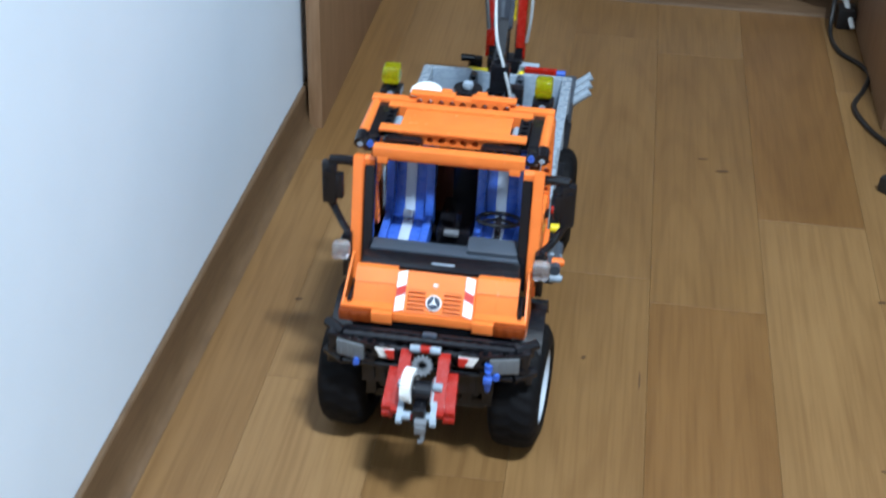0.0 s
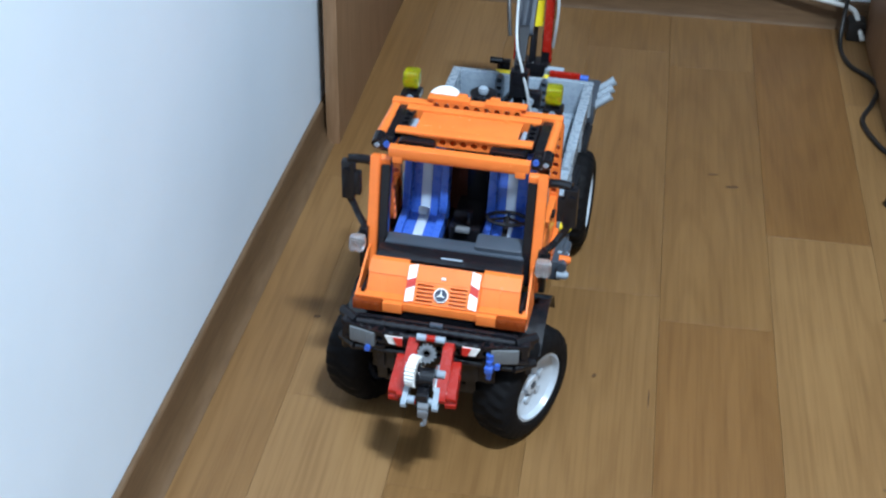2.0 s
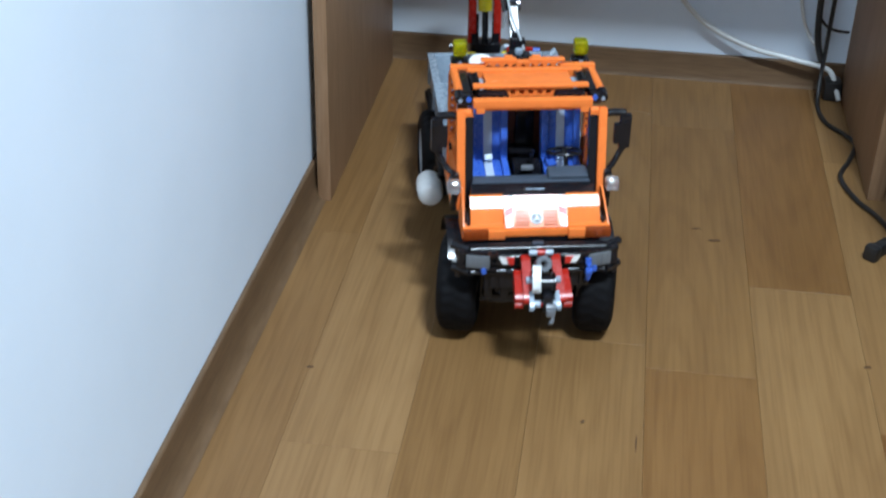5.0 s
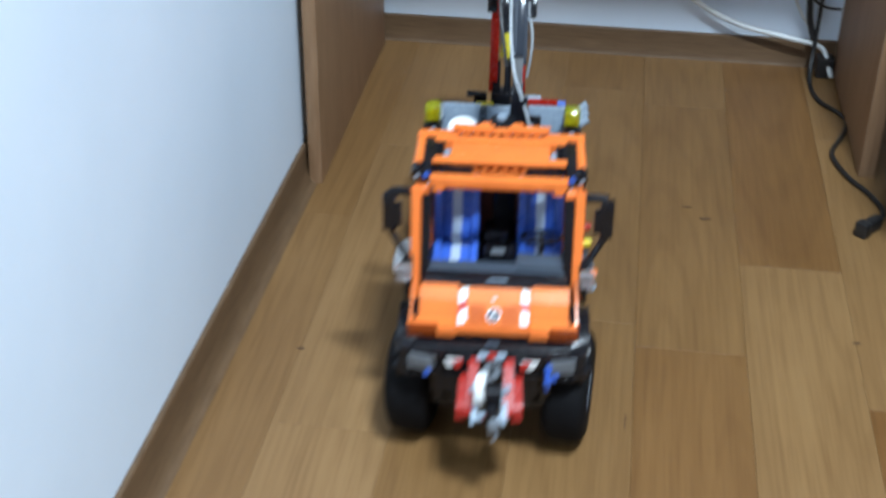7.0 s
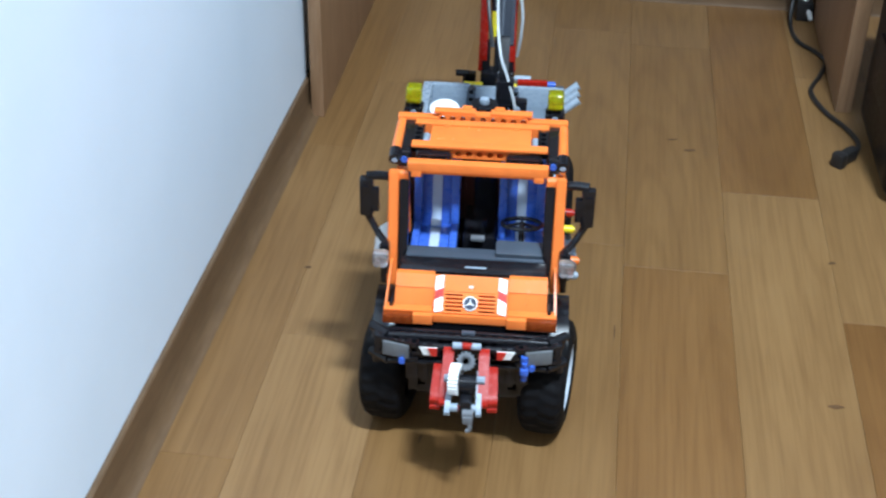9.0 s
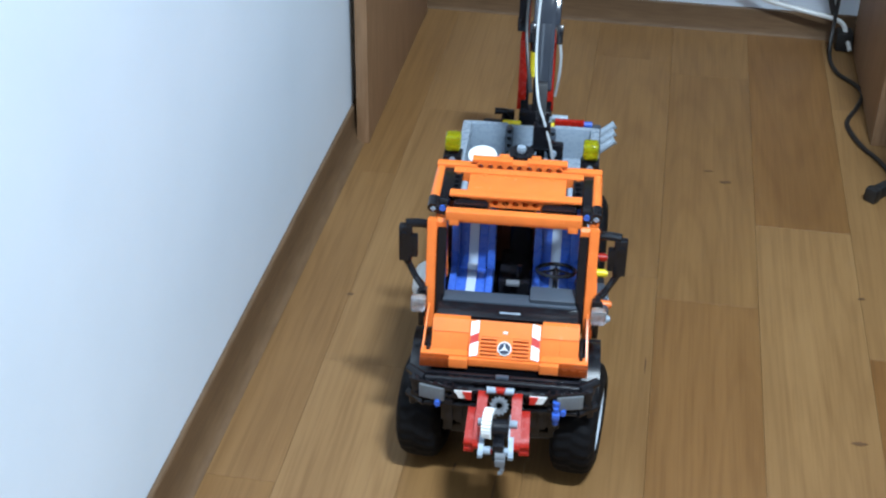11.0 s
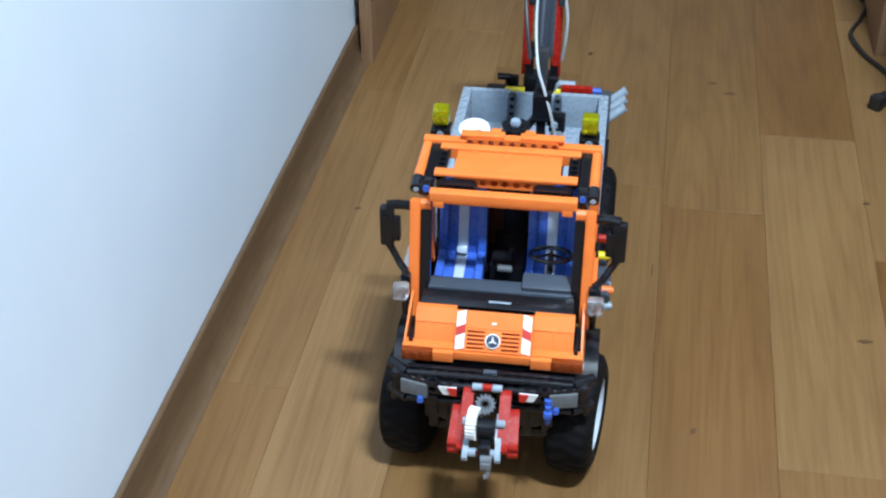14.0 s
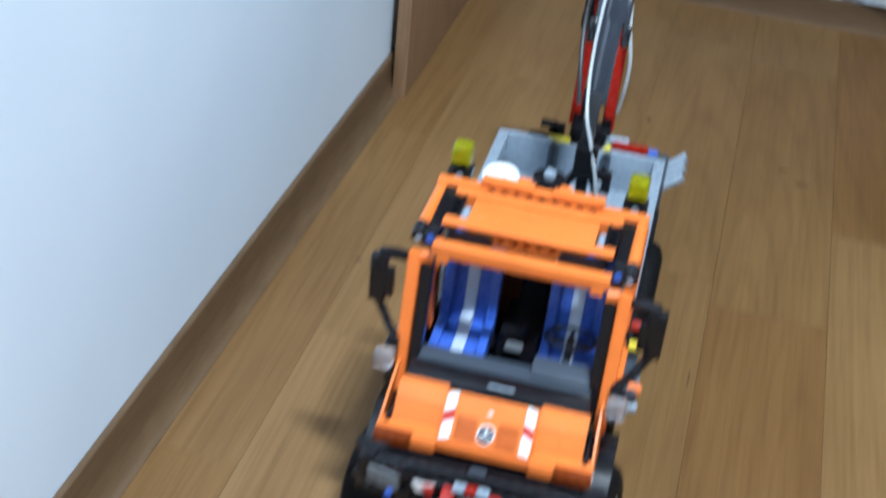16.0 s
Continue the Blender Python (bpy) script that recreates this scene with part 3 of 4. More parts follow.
def bent_sheet(bm, x0, x1, prof, thick):
    """A sheet that follows an outline of (y, z) places, thick below it."""
    rows = []
    for i, q in enumerate(prof):
        d = (Vector(prof[min(i + 1, len(prof) - 1)]) - Vector(prof[max(i - 1, 0)])).normalized()
        n = Vector((-d.y, d.x)) * thick
        rows.append([bm.verts.new(v) for v in ((x0, q[0], q[1]), (x1, q[0], q[1]), (x1, q[0] - n.x, q[1] - n.y), (x0, q[0] - n.x, q[1] - n.y))])
    for r, q in zip(rows, rows[1:]):
        for i in range(4):
            bm.faces.new((r[i], r[(i + 1) % 4], q[(i + 1) % 4], q[i]))
    bm.faces.new(rows[0])
    bm.faces.new(rows[-1][::-1])


for s in (-1, 1):
    for k in range(2):
        bm = bmesh.new()
        xa, xb = (0.0284, 0.0430) if k == 0 else (0.0431, 0.0578)
        bent_sheet(bm, s * xa, s * xb, [(0.0060, 0.1215), (0.0068, 0.1244), (0.0150, 0.1360)], 0.005)
        part("hood_side", bm, ORANGE, truck)
    bm = bmesh.new()
    bent_sheet(bm, s * 0.0284, s * 0.0578, [(0.0142, 0.1364), (0.0165, 0.1387), (0.0190, 0.1412), (0.0216, 0.1438)], 0.004)
    part("hood_cowl", bm, ORANGE, truck)
    bm = bmesh.new()
    box(bm, (s * 0.0431, 0.0245, 0.1410), (0.0294, 0.0060, 0.0050), 0.0010)
    part("hood_cowl", bm, ORANGE, truck)
bm = bmesh.new()
hood_strip(bm, -0.0282, 0.0282, 0.555, 1, 6, 0.0, 0.006)
hood_strip(bm, -0.0282, -0.0200, 0, 0.555, 6, 0.0, 0.006)
hood_strip(bm, 0.0200, 0.0282, 0, 0.555, 6, 0.0, 0.006)
part("hood_middle", bm, ORANGE, truck)
bm = bmesh.new()
hood_strip(bm, -0.0203, 0.0203, 0.56, 1, 8, 0.0012, 0.0013)
hood_strip(bm, -0.0198, 0.0198, 0.0, 0.56, 6, -0.0042, 0.002)
for k in range(6):
    t = 0.0 + 0.100 * k
    hood_strip(bm, -0.0190, -0.0058, t, t + 0.050, 1, 0.0010, 0.003)
    hood_strip(bm, 0.0058, 0.0190, t, t + 0.050, 1, 0.0010, 0.003)
hood_strip(bm, -0.0062, 0.0062, 0.0, 0.56, 8, 0.0006, 0.004)
for x in (-0.0198, 0.0198):
    hood_strip(bm, x - 0.0008, x + 0.0008, 0.0, 0.56, 8, 0.0012, 0.003)
part("grille", bm, ORANGE, truck, "orange slatted grille")
for s in (-1, 1):
    for k, (t0, t1) in enumerate(((0.0, 0.38), (0.385, 0.60), (0.605, 0.985))):
        bm = bmesh.new()
        hood_strip(bm, s * 0.0208, s * 0.0272, t0, t1, 5, 0.0010, 0.0008, 0.10)
        part("stripe_sticker", bm, (STICK_W, STICK_R, STICK_W)[k], truck, ("white stripe", "red stripe", "white stripe")[k])
for r, lift, m_ in ((0.0055, 0.0026, STICK_W), (0.0046, 0.0032, STICK_N)):
    bm = bmesh.new()
    c = hood_at(0.27)
    d = (hood_at(0.30) - hood_at(0.24)).normalized()
    n = Vector((0, -d.y, d.x))
    o = Vector((0, c.x, c.y)) + n * lift
    cyl(bm, o - n * 0.0022, o, r, seg=28)
    part("emblem", bm, m_, truck, "round emblem plate")
for k in range(3):
    a = radians(90 + 120 * k)
    u, v = Vector((1, 0, 0)), Vector((0, d.x, d.y))
    bm = bmesh.new()
    p = o + n * 0.0005
    tip = p + (u * math.cos(a) + v * math.sin(a)) * 0.0043
    side = (u * -math.sin(a) + v * math.cos(a)) * 0.0009
    vs = [bm.verts.new(q) for q in (p + side, p - side, tip)]
    ws = [bm.verts.new(q.co - n * 0.0005) for q in vs]
    bm.faces.new(vs)
    bm.faces.new(ws[::-1])
    for i in range(3):
        bm.faces.new((vs[i], vs[(i + 1) % 3], ws[(i + 1) % 3], ws[i]))
    part("emblem_wedge", bm, STICK_W, truck)
bm = bmesh.new()
c = hood_at(0.66)
box(bm, (0, c.x, c.y + 0.0016), (0.0035, 0.0025, 0.0016), 0.0006)
part("hood_badge", bm, STICK_W, truck)
# hood flanks, corner lights and the front lip
for s in (-1, 1):
    bm = bmesh.new()
    slab(bm, [(-0.0005, 0.1145), (-0.0005, 0.1205), (0.006, 0.1268), (0.033, 0.1440), (0.040, 0.1440), (0.033, 0.1145)], 0.0016, 0, s * 0.0632 - 0.0008)
    for v in bm.verts:
        v.co.x += s * max(0.0, 0.140 - v.co.z) * 0.08
    part("hood_flank", bm, ORANGE, truck)
    bm = bmesh.new()
    box(bm, (s * 0.0600, 0.016, 0.120), (0.0030, 0.024, 0.016), 0.001)
    part("hood_gap", bm, BLACK, truck)
    bm = bmesh.new()
    box(bm, (s * 0.0545, -0.0016, 0.1192), (0.0222, 0.0064, 0.0086), 0.0006)
    for k in range(3):
        box(bm, (s * (0.0480 + k * 0.0066), -0.0052, 0.1192), (0.0048, 0.0012, 0.0066), 0.0005)
    part("corner_light", bm, ORANGE_CLEAR, truck, "dark brown clear corner light")
    bm = bmesh.new()
    box(bm, (s * 0.0470, 0.0046, 0.1238), (0.0370, 0.0090, 0.0018), 0.0005)
    part("hood_lip", bm, ORANGE, truck)
    bm = bmesh.new()
    box(bm, (s * 0.0356, -0.0006, 0.1190), (0.0150, 0.0066, 0.0086), 0.0006)
    part("hood_lip", bm, ORANGE, truck)
bm = bmesh.new()
box(bm, (0, 0.0010, 0.1194), (0.0560, 0.0050, 0.0070), 0.0006)
part("hood_lip", bm, ORANGE, truck)
bm = bmesh.new()
box(bm, (0, 0.018, 0.112), (0.114, 0.036, 0.012), 0.002)
part("engine_bay", bm, BLACK, truck)

# windscreen frame: dark sill, pillars, header
bm = bmesh.new()
box(bm, (0, 0.0350, 0.1412), (0.112, 0.0145, 0.0080), 0.0012, (15, 0, 0))
liftarm(bm, (-0.052, 0.0375, 0.1325), (0.052, 0.0375, 0.1325), (0, 1, 0))
part("windscreen_sill", bm, BLACK, truck)
bm = bmesh.new()
box(bm, (0.002, 0.0325, 0.1446), (0.0165, 0.0016, 0.0008), 0.0002, (15, 0, 0))
part("name_bar", bm, GREY, truck, "pale lettering bar")
PT, PB = Vector((0, 0.0620, 0.2105)), Vector((0, 0.0415, 0.1200))
for s in (-1, 1):
    bm = bmesh.new()
    d = (PT - PB)
    m = Matrix.Translation((PB + PT) / 2 + Vector((s * 0.0637, 0, 0))) @ Matrix.Rotation(-math.atan2(d.y, d.z), 4, "X")
    r = bmesh.ops.create_cube(bm, size=1, matrix=m @ Matrix.Diagonal((0.0076, 0.0078, d.length, 1)))
    bmesh.ops.bevel(bm, geom=list({e for v in r["verts"] for e in v.link_edges}), offset=0.0009, segments=2, affect="EDGES")
    part("pillar", bm, ORANGE, truck)
    bm = bmesh.new()
    m2 = Matrix.Translation((PB + PT) / 2 + Vector((s * 0.0560, 0.004, 0))) @ Matrix.Rotation(-math.atan2(d.y, d.z), 4, "X")
    r = bmesh.ops.create_cube(bm, size=1, matrix=m2 @ Matrix.Diagonal((0.0074, 0.0076, d.length * 0.96, 1)))
    bmesh.ops.bevel(bm, geom=list({e for v in r["verts"] for e in v.link_edges}), offset=0.0009, segments=1, affect="EDGES")
    part("inner_pillar", bm, BLACK, truck)
    # side structure of the cab: door with its lower panel, rear post
    bm = bmesh.new()
    box(bm, (s * 0.0645, 0.094, 0.134), (0.006, 0.072, 0.040), 0.0015)
    box(bm, (s * 0.0690, 0.094, 0.119), (0.004, 0.066, 0.010), 0.001)
    part("door", bm, ORANGE, truck)
    beam(truck, (s * 0.0645, 0.130, 0.120), (s * 0.0645, 0.130, 0.214), ORANGE, (0, 1, 0), "", "rear_post")
    beam(truck, (s * 0.0565, 0.076, 0.150), (s * 0.0565, 0.064, 0.206), ORANGE, (1, 0, 0), "", "door_post")
    bm = bmesh.new()
    box(bm, (s * 0.0690, 0.094, 0.158), (0.003, 0.010, 0.003), 0.001)
    part("door_handle", bm, BLACK, truck)

bm = bmesh.new()
box(bm, (0, 0.0600, 0.2170), (0.1065, 0.0080, 0.0078), 0.0009)
part("header_beam", bm, ORANGE, truck)
bm = bmesh.new()
box(bm, (0, 0.0625, 0.2115), (0.0900, 0.0060, 0.0040), 0.0006)
part("header_beam", bm, ORANGE, truck)
for s in (-1, 1):
    bm = bmesh.new()
    box(bm, (s * 0.0465, 0.0580, 0.2112), (0.0080, 0.0040, 0.0060), 0.001)
    part("header_gusset", bm, ORANGE, truck)

# roof
bm = bmesh.new()
box(bm, (0, 0.0975, 0.2220), (0.0780, 0.0400, 0.0042), 0.0006, (-3, 0, 0))
for x in (-0.027, 0.027):
    for y in (0.083, 0.1125):
        cyl(bm, (x, y, 0.2237 - (y - 0.0975) * 0.05), (x, y, 0.2248 - (y - 0.0975) * 0.05), 0.0026, seg=14)
part("roof_panel", bm, ORANGE, truck)
beam(truck, (-0.0320, 0.0785, 0.2200), (0.0320, 0.0785, 0.2200), ORANGE, (0, 1, 0), "orange roof beam with pin holes", "roof_beam")
beam(truck, (-0.0480, 0.1160, 0.2195), (0.0480, 0.1160, 0.2195), ORANGE, (0, 0, 1), "orange roof beam", "roof_beam")
bm = bmesh.new()
box(bm, (0, 0.0765, 0.2262), (0.104, 0.0085, 0.0024), 0.0005)
part("roof_tile", bm, ORANGE, truck)
bm = bmesh.new()
box(bm, (0, 0.1160, 0.2242), (0.105, 0.0078, 0.0018), 0.0004)
part("roof_tile", bm, ORANGE, truck)
beam(truck, (-0.0320, 0.1295, 0.2228), (0.0320, 0.1295, 0.2228), ORANGE, (0, 1, 0), "orange roof beam with pin holes", "roof_beam")
for s in (-1, 1):
    bm = bmesh.new()
    box(bm, (s * 0.0510, 0.1290, 0.2205), (0.0330, 0.0078, 0.0062), 0.0008)
    part("roof_beam", bm, ORANGE, truck)
    bm = bmesh.new()
    box(bm, (s * 0.0225, 0.1300, 0.2279), (0.0330, 0.0080, 0.0022), 0.0005)
    box(bm, (s * 0.0130, 0.1340, 0.2288), (0.0080, 0.0060, 0.0024), 0.0008)
    part("roof_tile", bm, ORANGE, truck)
    bm = bmesh.new()
    cyl(bm, (s * 0.0640, 0.0740, 0.2195), (s * 0.0640, 0.1250, 0.2180), 0.0040, seg=16)
    part("roof_rail", bm, ORANGE, truck)
    bm = bmesh.new()
    cyl(bm, (s * 0.0640, 0.0655, 0.2175), (s * 0.0640, 0.0765, 0.2195), 0.0046, seg=14)
    box(bm, (s * 0.0575, 0.0690, 0.2165), (0.0090, 0.0090, 0.0090), 0.0015)
    liftarm(bm, (s * 0.0570, 0.0760, 0.2165), (s * 0.0570, 0.1290, 0.2165), (1, 0, 0))
    liftarm(bm, (s * 0.0450, 0.0700, 0.2185), (s * 0.0240, 0.0700, 0.2185), (0, 1, 0))
    part("roof_connector", bm, BLACK, truck)
    bm = bmesh.new()
    cyl(bm, (s * 0.0565, 0.0640, 0.2185), (s * 0.0565, 0.0655, 0.2185), 0.0026, seg=12)
    part("blue_pin", bm, BLUE, truck, "blue pin")
    bm = bmesh.new()
    cyl(bm, (s * 0.0640, 0.0642, 0.2170), (s * 0.0640, 0.0656, 0.2172), 0.0022, seg=4)
    part("axle_end", bm, GREY, truck)
    # inner black roof side and a grey pin in the gap
    bm = bmesh.new()
    liftarm(bm, (s * 0.0485, 0.084, 0.2200), (s * 0.0485, 0.112, 0.2200), (0, 0, 1))
    part("roof_side_beam", bm, BLACK, truck)
    bm = bmesh.new()
    cyl(bm, (s * 0.0425, 0.0900, 0.2185), (s * 0.0425, 0.1040, 0.2185), 0.0030, seg=10)
    part("roof_pin", bm, GREY, truck)
    # beacon
    bm = bmesh.new()
    box(bm, (s * 0.0570, 0.1490, 0.2185), (0.0155, 0.0150, 0.0062), 0.001)
    cyl(bm, (s * 0.0570, 0.1490, 0.2160), (s * 0.0570, 0.1490, 0.2252), 0.0042, seg=12)
    part("beacon_base", bm, BLACK, truck)
    bm = bmesh.new()
    box(bm, (s * 0.0570, 0.1490, 0.2322), (0.0128, 0.0128, 0.0140), 0.0030, None, 3)
    for x in (-0.0035, 0.0035):
        cyl(bm, (s * 0.0570 + x, 0.1415, 0.2325), (s * 0.0570 + x, 0.1432, 0.2325), 0.0028, seg=10)
    part("beacon", bm, YELLOW_CLEAR, truck, "clear yellow beacon block")
    bm = bmesh.new()
    cyl(bm, (s * 0.0570, 0.1412, 0.2185), (s * 0.0570, 0.1425, 0.2185), 0.0028, seg=10)
    part("axle_end", bm, GREY, truck)
    # mirrors on bent arms
    bm = bmesh.new()
    box(bm, (s * 0.0850, 0.0600, 0.1875), (0.0105, 0.0075, 0.0330), 0.0018)
    box(bm, (s * 0.0782, 0.0600, 0.1850), (0.0060, 0.0060, 0.0200), 0.0012)
    cyl(bm, (s * 0.0860, 0.0560, 0.1960), (s * 0.0860, 0.0545, 0.1960), 0.003, seg=10)
    part("mirror", bm, BLACK, truck, "black door mirror block")
    bm = bmesh.new()
    tube(bm, [(s * 0.0660, 0.0640, 0.2030), (s * 0.0760, 0.0620, 0.2050), (s * 0.0850, 0.0600, 0.2050)], 0.0035, 10, 3)
    part("mirror_arm", bm, BLACK, truck)
    bm = bmesh.new()
    tube(bm, [(s * 0.0850, 0.0600, 0.1715), (s * 0.0820, 0.0600, 0.1660), (s * 0.0755, 0.0560, 0.1560), (s * 0.0690, 0.0500, 0.1520)], 0.0028, 8, 3)
    part("mirror_arm", bm, BLACK, truck)
    # clear side lamps
    bm = bmesh.new()
    box(bm, (s * 0.0712, 0.0315, 0.1495), (0.0122, 0.0100, 0.0122), 0.0034, None, 3)
    for k in range(4):
        a = radians(45 + 90 * k)
        cyl(bm, (s * 0.0712 + 0.0036 * math.cos(a), 0.0268, 0.1495 + 0.0036 * math.sin(a)), (s * 0.0712 + 0.0036 * math.cos(a), 0.0252, 0.1495 + 0.0036 * math.sin(a)), 0.0024, seg=10)
    part("side_lamp", bm, CLEAR, truck, "clear side lamp block with four studs")
    bm = bmesh.new()
    cyl(bm, (s * 0.0712, 0.0480, 0.1495), (s * 0.0712, 0.0370, 0.1495), 0.0034, seg=10)
    box(bm, (s * 0.0690, 0.0450, 0.1380), (0.0070, 0.0090, 0.0360), 0.001)
    part("lamp_bracket", bm, BLACK, truck)

# cab inside
bm = bmesh.new()
box(bm, (0, 0.092, 0.122), (0.120, 0.090, 0.006), 0.001)
part("cab_floor", bm, BLACK, truck)
bm = bmesh.new()
box(bm, (0, 0.1370, 0.165), (0.118, 0.005, 0.090), 0.001)
box(bm, (0.003, 0.1310, 0.182), (0.030, 0.008, 0.050), 0.001)
part("cab_back", bm, BROWN, truck, "reddish brown cab rear wall")
bm = bmesh.new()
box(bm, (0.002, 0.105, 0.133), (0.026, 0.050, 0.018), 0.002)
box(bm, (0.004, 0.128, 0.170), (0.018, 0.010, 0.060), 0.002)
cyl(bm, (0.004, 0.085, 0.140), (0.006, 0.082, 0.158), 0.0018, seg=8)
part("tunnel", bm, BLACK, truck)
bm = bmesh.new()
box(bm, (0.001, 0.078, 0.1425), (0.0115, 0.0060, 0.0036), 0.0014)
part("gear_console", bm, HOOK, truck)
bm = bmesh.new()
box(bm, (0.0005, 0.0515, 0.1405), (0.108, 0.0150, 0.0110), 0.003)
box(bm, (0.0345, 0.0550, 0.1470), (0.0370, 0.016, 0.0090), 0.0025, (12, 0, 0))
part("dashboard", bm, DARKGREY, truck, "dark grey dashboard")
bm = bmesh.new()
pts = [(0.0355 + 0.0155 * math.cos(a), 0.0790 - 0.0150 * math.sin(a), 0.1575 + 0.0040 * math.sin(a)) for a in [6.283185 * k / 20 for k in range(21)]]
tube(bm, pts, 0.0017, 8, 2)
for k in range(3):
    a = radians(30 + 120 * k)
    cyl(bm, (0.0355, 0.0800, 0.1575), (0.0355 + 0.0150 * math.cos(a), 0.0790 - 0.0150 * math.sin(a), 0.1575 + 0.0040 * math.sin(a)), 0.0012, seg=6)
cyl(bm, (0.0355, 0.0790, 0.1590), (0.0355, 0.0640, 0.1480), 0.0022, seg=8)
part("steering_wheel", bm, BLACK, truck)
for cx in (-0.0335, 0.0345):
    seat = new("seat")
    seat.parent = truck
    seat["label"] = "blue seat with a pale centre stripe"
    bm = bmesh.new()
    box(bm, (cx, 0.0830, 0.1335), (0.0360, 0.0340, 0.0100), 0.0015, (8, 0, 0))
    part("seat_base", bm, BLUE, seat)
    bm = bmesh.new()
    box(bm, (cx, 0.1090, 0.1650), (0.0360, 0.0090, 0.0620), 0.0015, (-14, 0, 0))
    part("backrest", bm, BLUE, seat)
    for sx in (-1, 1):
        for c, s_, a in (((0.0800, 0.1400), (0.0060, 0.0300, 0.0060), 8), ((0.1035, 0.1680), (0.0065, 0.0070, 0.0540), -14)):
            bm = bmesh.new()
            box(bm, (cx + sx * 0.0150, *c), s_, 0.0012, (a, 0, 0))
            part("bolster", bm, BLUE, seat)
    bm = bmesh.new()
    box(bm, (cx, 0.0820, 0.1392), (0.0078, 0.0330, 0.0018), 0.0006, (8, 0, 0))
    box(bm, (cx, 0.1042, 0.1655), (0.0078, 0.0020, 0.0600), 0.0006, (-14, 0, 0))
    box(bm, (cx, 0.0952, 0.1440), (0.0078, 0.0120, 0.0060), 0.001, (-40, 0, 0))
    part("stripe", bm, SILVER, seat, "pale grey centre stripe")

# bed: floor, side and end panels, ribs
bm = bmesh.new()
box(bm, (0, 0.268, 0.0950), (0.130, 0.206, 0.005), 0.001)
part("bed_floor", bm, GREY, truck)
for s in (-1, 1):
    bm = bmesh.new()
    box(bm, (s * 0.0630, 0.2680, 0.1130), (0.0060, 0.2140, 0.0340), 0.0012)
    for y in (0.166, 0.234, 0.302, 0.370):
        box(bm, (s * 0.0662, y, 0.1130), (0.0036, 0.0070, 0.0320), 0.001)
    box(bm, (s * 0.0642, 0.2680, 0.1295), (0.0088, 0.2140, 0.0046), 0.0012)
    cyl(bm, (s * 0.0640, 0.205, 0.1310), (s * 0.0640, 0.238, 0.1310), 0.0040, seg=12)
    part("bed_side", bm, GREY, truck)
    bm = bmesh.new()
    box(bm, (s * 0.0600, 0.2680, 0.0880), (0.0180, 0.2000, 0.0080), 0.001)
    liftarm(bm, (s * 0.0680, 0.1700, 0.0880), (s * 0.0680, 0.3620, 0.0880), (1, 0, 0))
    part("bed_sill", bm, BLACK, truck)
for y, name_ in ((0.163, "front_panel"), (0.374, "tail_panel")):
    bm = bmesh.new()
    box(bm, (0, y + 0.0010, 0.1130), (0.0500, 0.0050, 0.0320), 0.001)
    for x in (-0.0440, 0.0440):
        box(bm, (x * 0.963, y, 0.1135), (0.0375, 0.0060, 0.0350), 0.0010)
    part(name_, bm, GREY, truck)
for s in (-1, 1):
    beam(truck, (s * 0.0215, 0.3685, 0.1030), (s * 0.0215, 0.3685, 0.1270), DARKGREY, (0, 1, 0), "", "tail_bracket")
bm = bmesh.new()
box(bm, (0.0350, 0.3100, 0.1010), (0.0360, 0.0900, 0.0070), 0.0015)
part("bed_block", bm, GREY, truck)
bm = bmesh.new()
cyl(bm, (0.0280, 0.2900, 0.1070), (0.0420, 0.2900, 0.1070), 0.0035, seg=10)
part("bed_pin", bm, RED, truck)
# white disc and round black reel with a grey knob, on posts behind the cab
bm = bmesh.new()
cyl(bm, (-0.0335, 0.1670, 0.2085), (-0.0335, 0.1665, 0.2108), 0.0122, seg=32)
part("disc", bm, WHITE, truck, "white round disc")
bm = bmesh.new()
cyl(bm, (-0.0295, 0.1590, 0.2100), (-0.0295, 0.1585, 0.2130), 0.0026, seg=12)
box(bm, (-0.0330, 0.1575, 0.2112), (0.0100, 0.0030, 0.0020), 0.0006)
cyl(bm, (-0.0335, 0.1660, 0.0980), (-0.0335, 0.1660, 0.2090), 0.0030, seg=10)
part("disc_post", bm, BLACK, truck)
bm = bmesh.new()
for z, r in ((0.2165, 0.0108), (0.2210, 0.0108)):
    cyl(bm, (-0.0003, 0.1560, z - 0.0016), (-0.0003, 0.1560, z + 0.0016), r, seg=24)
cyl(bm, (-0.0003, 0.1560, 0.0980), (-0.0003, 0.1560, 0.2230), 0.0060, seg=16)
part("reel", bm, BLACK, truck, "black round reel")
bm = bmesh.new()
cyl(bm, (-0.0003, 0.1550, 0.2215), (-0.0003, 0.1550, 0.2275), 0.0036, seg=14)
cyl(bm, (-0.0003, 0.1550, 0.2248), (-0.0003, 0.1550, 0.2258), 0.0042, seg=14)
part("knob", bm, GREY, truck)
# three grey pipes sticking out past the tail
for k in range(3):
    bm = bmesh.new()
    y = 0.424 - k * 0.0165
    cyl(bm, (0.0680, y - 0.006, 0.1000), (0.0835, y, 0.1100), 0.0042, seg=14)
    cyl(bm, (0.0830, y, 0.1097), (0.0850, y + 0.0005, 0.1110), 0.0047, seg=14)
    part("pipe", bm, GREY, truck, "light grey angled pipe")
bm = bmesh.new()
box(bm, (0.0600, 0.402, 0.0960), (0.0220, 0.056, 0.0220), 0.002)
part("pipe_block", bm, DARKGREY, truck)
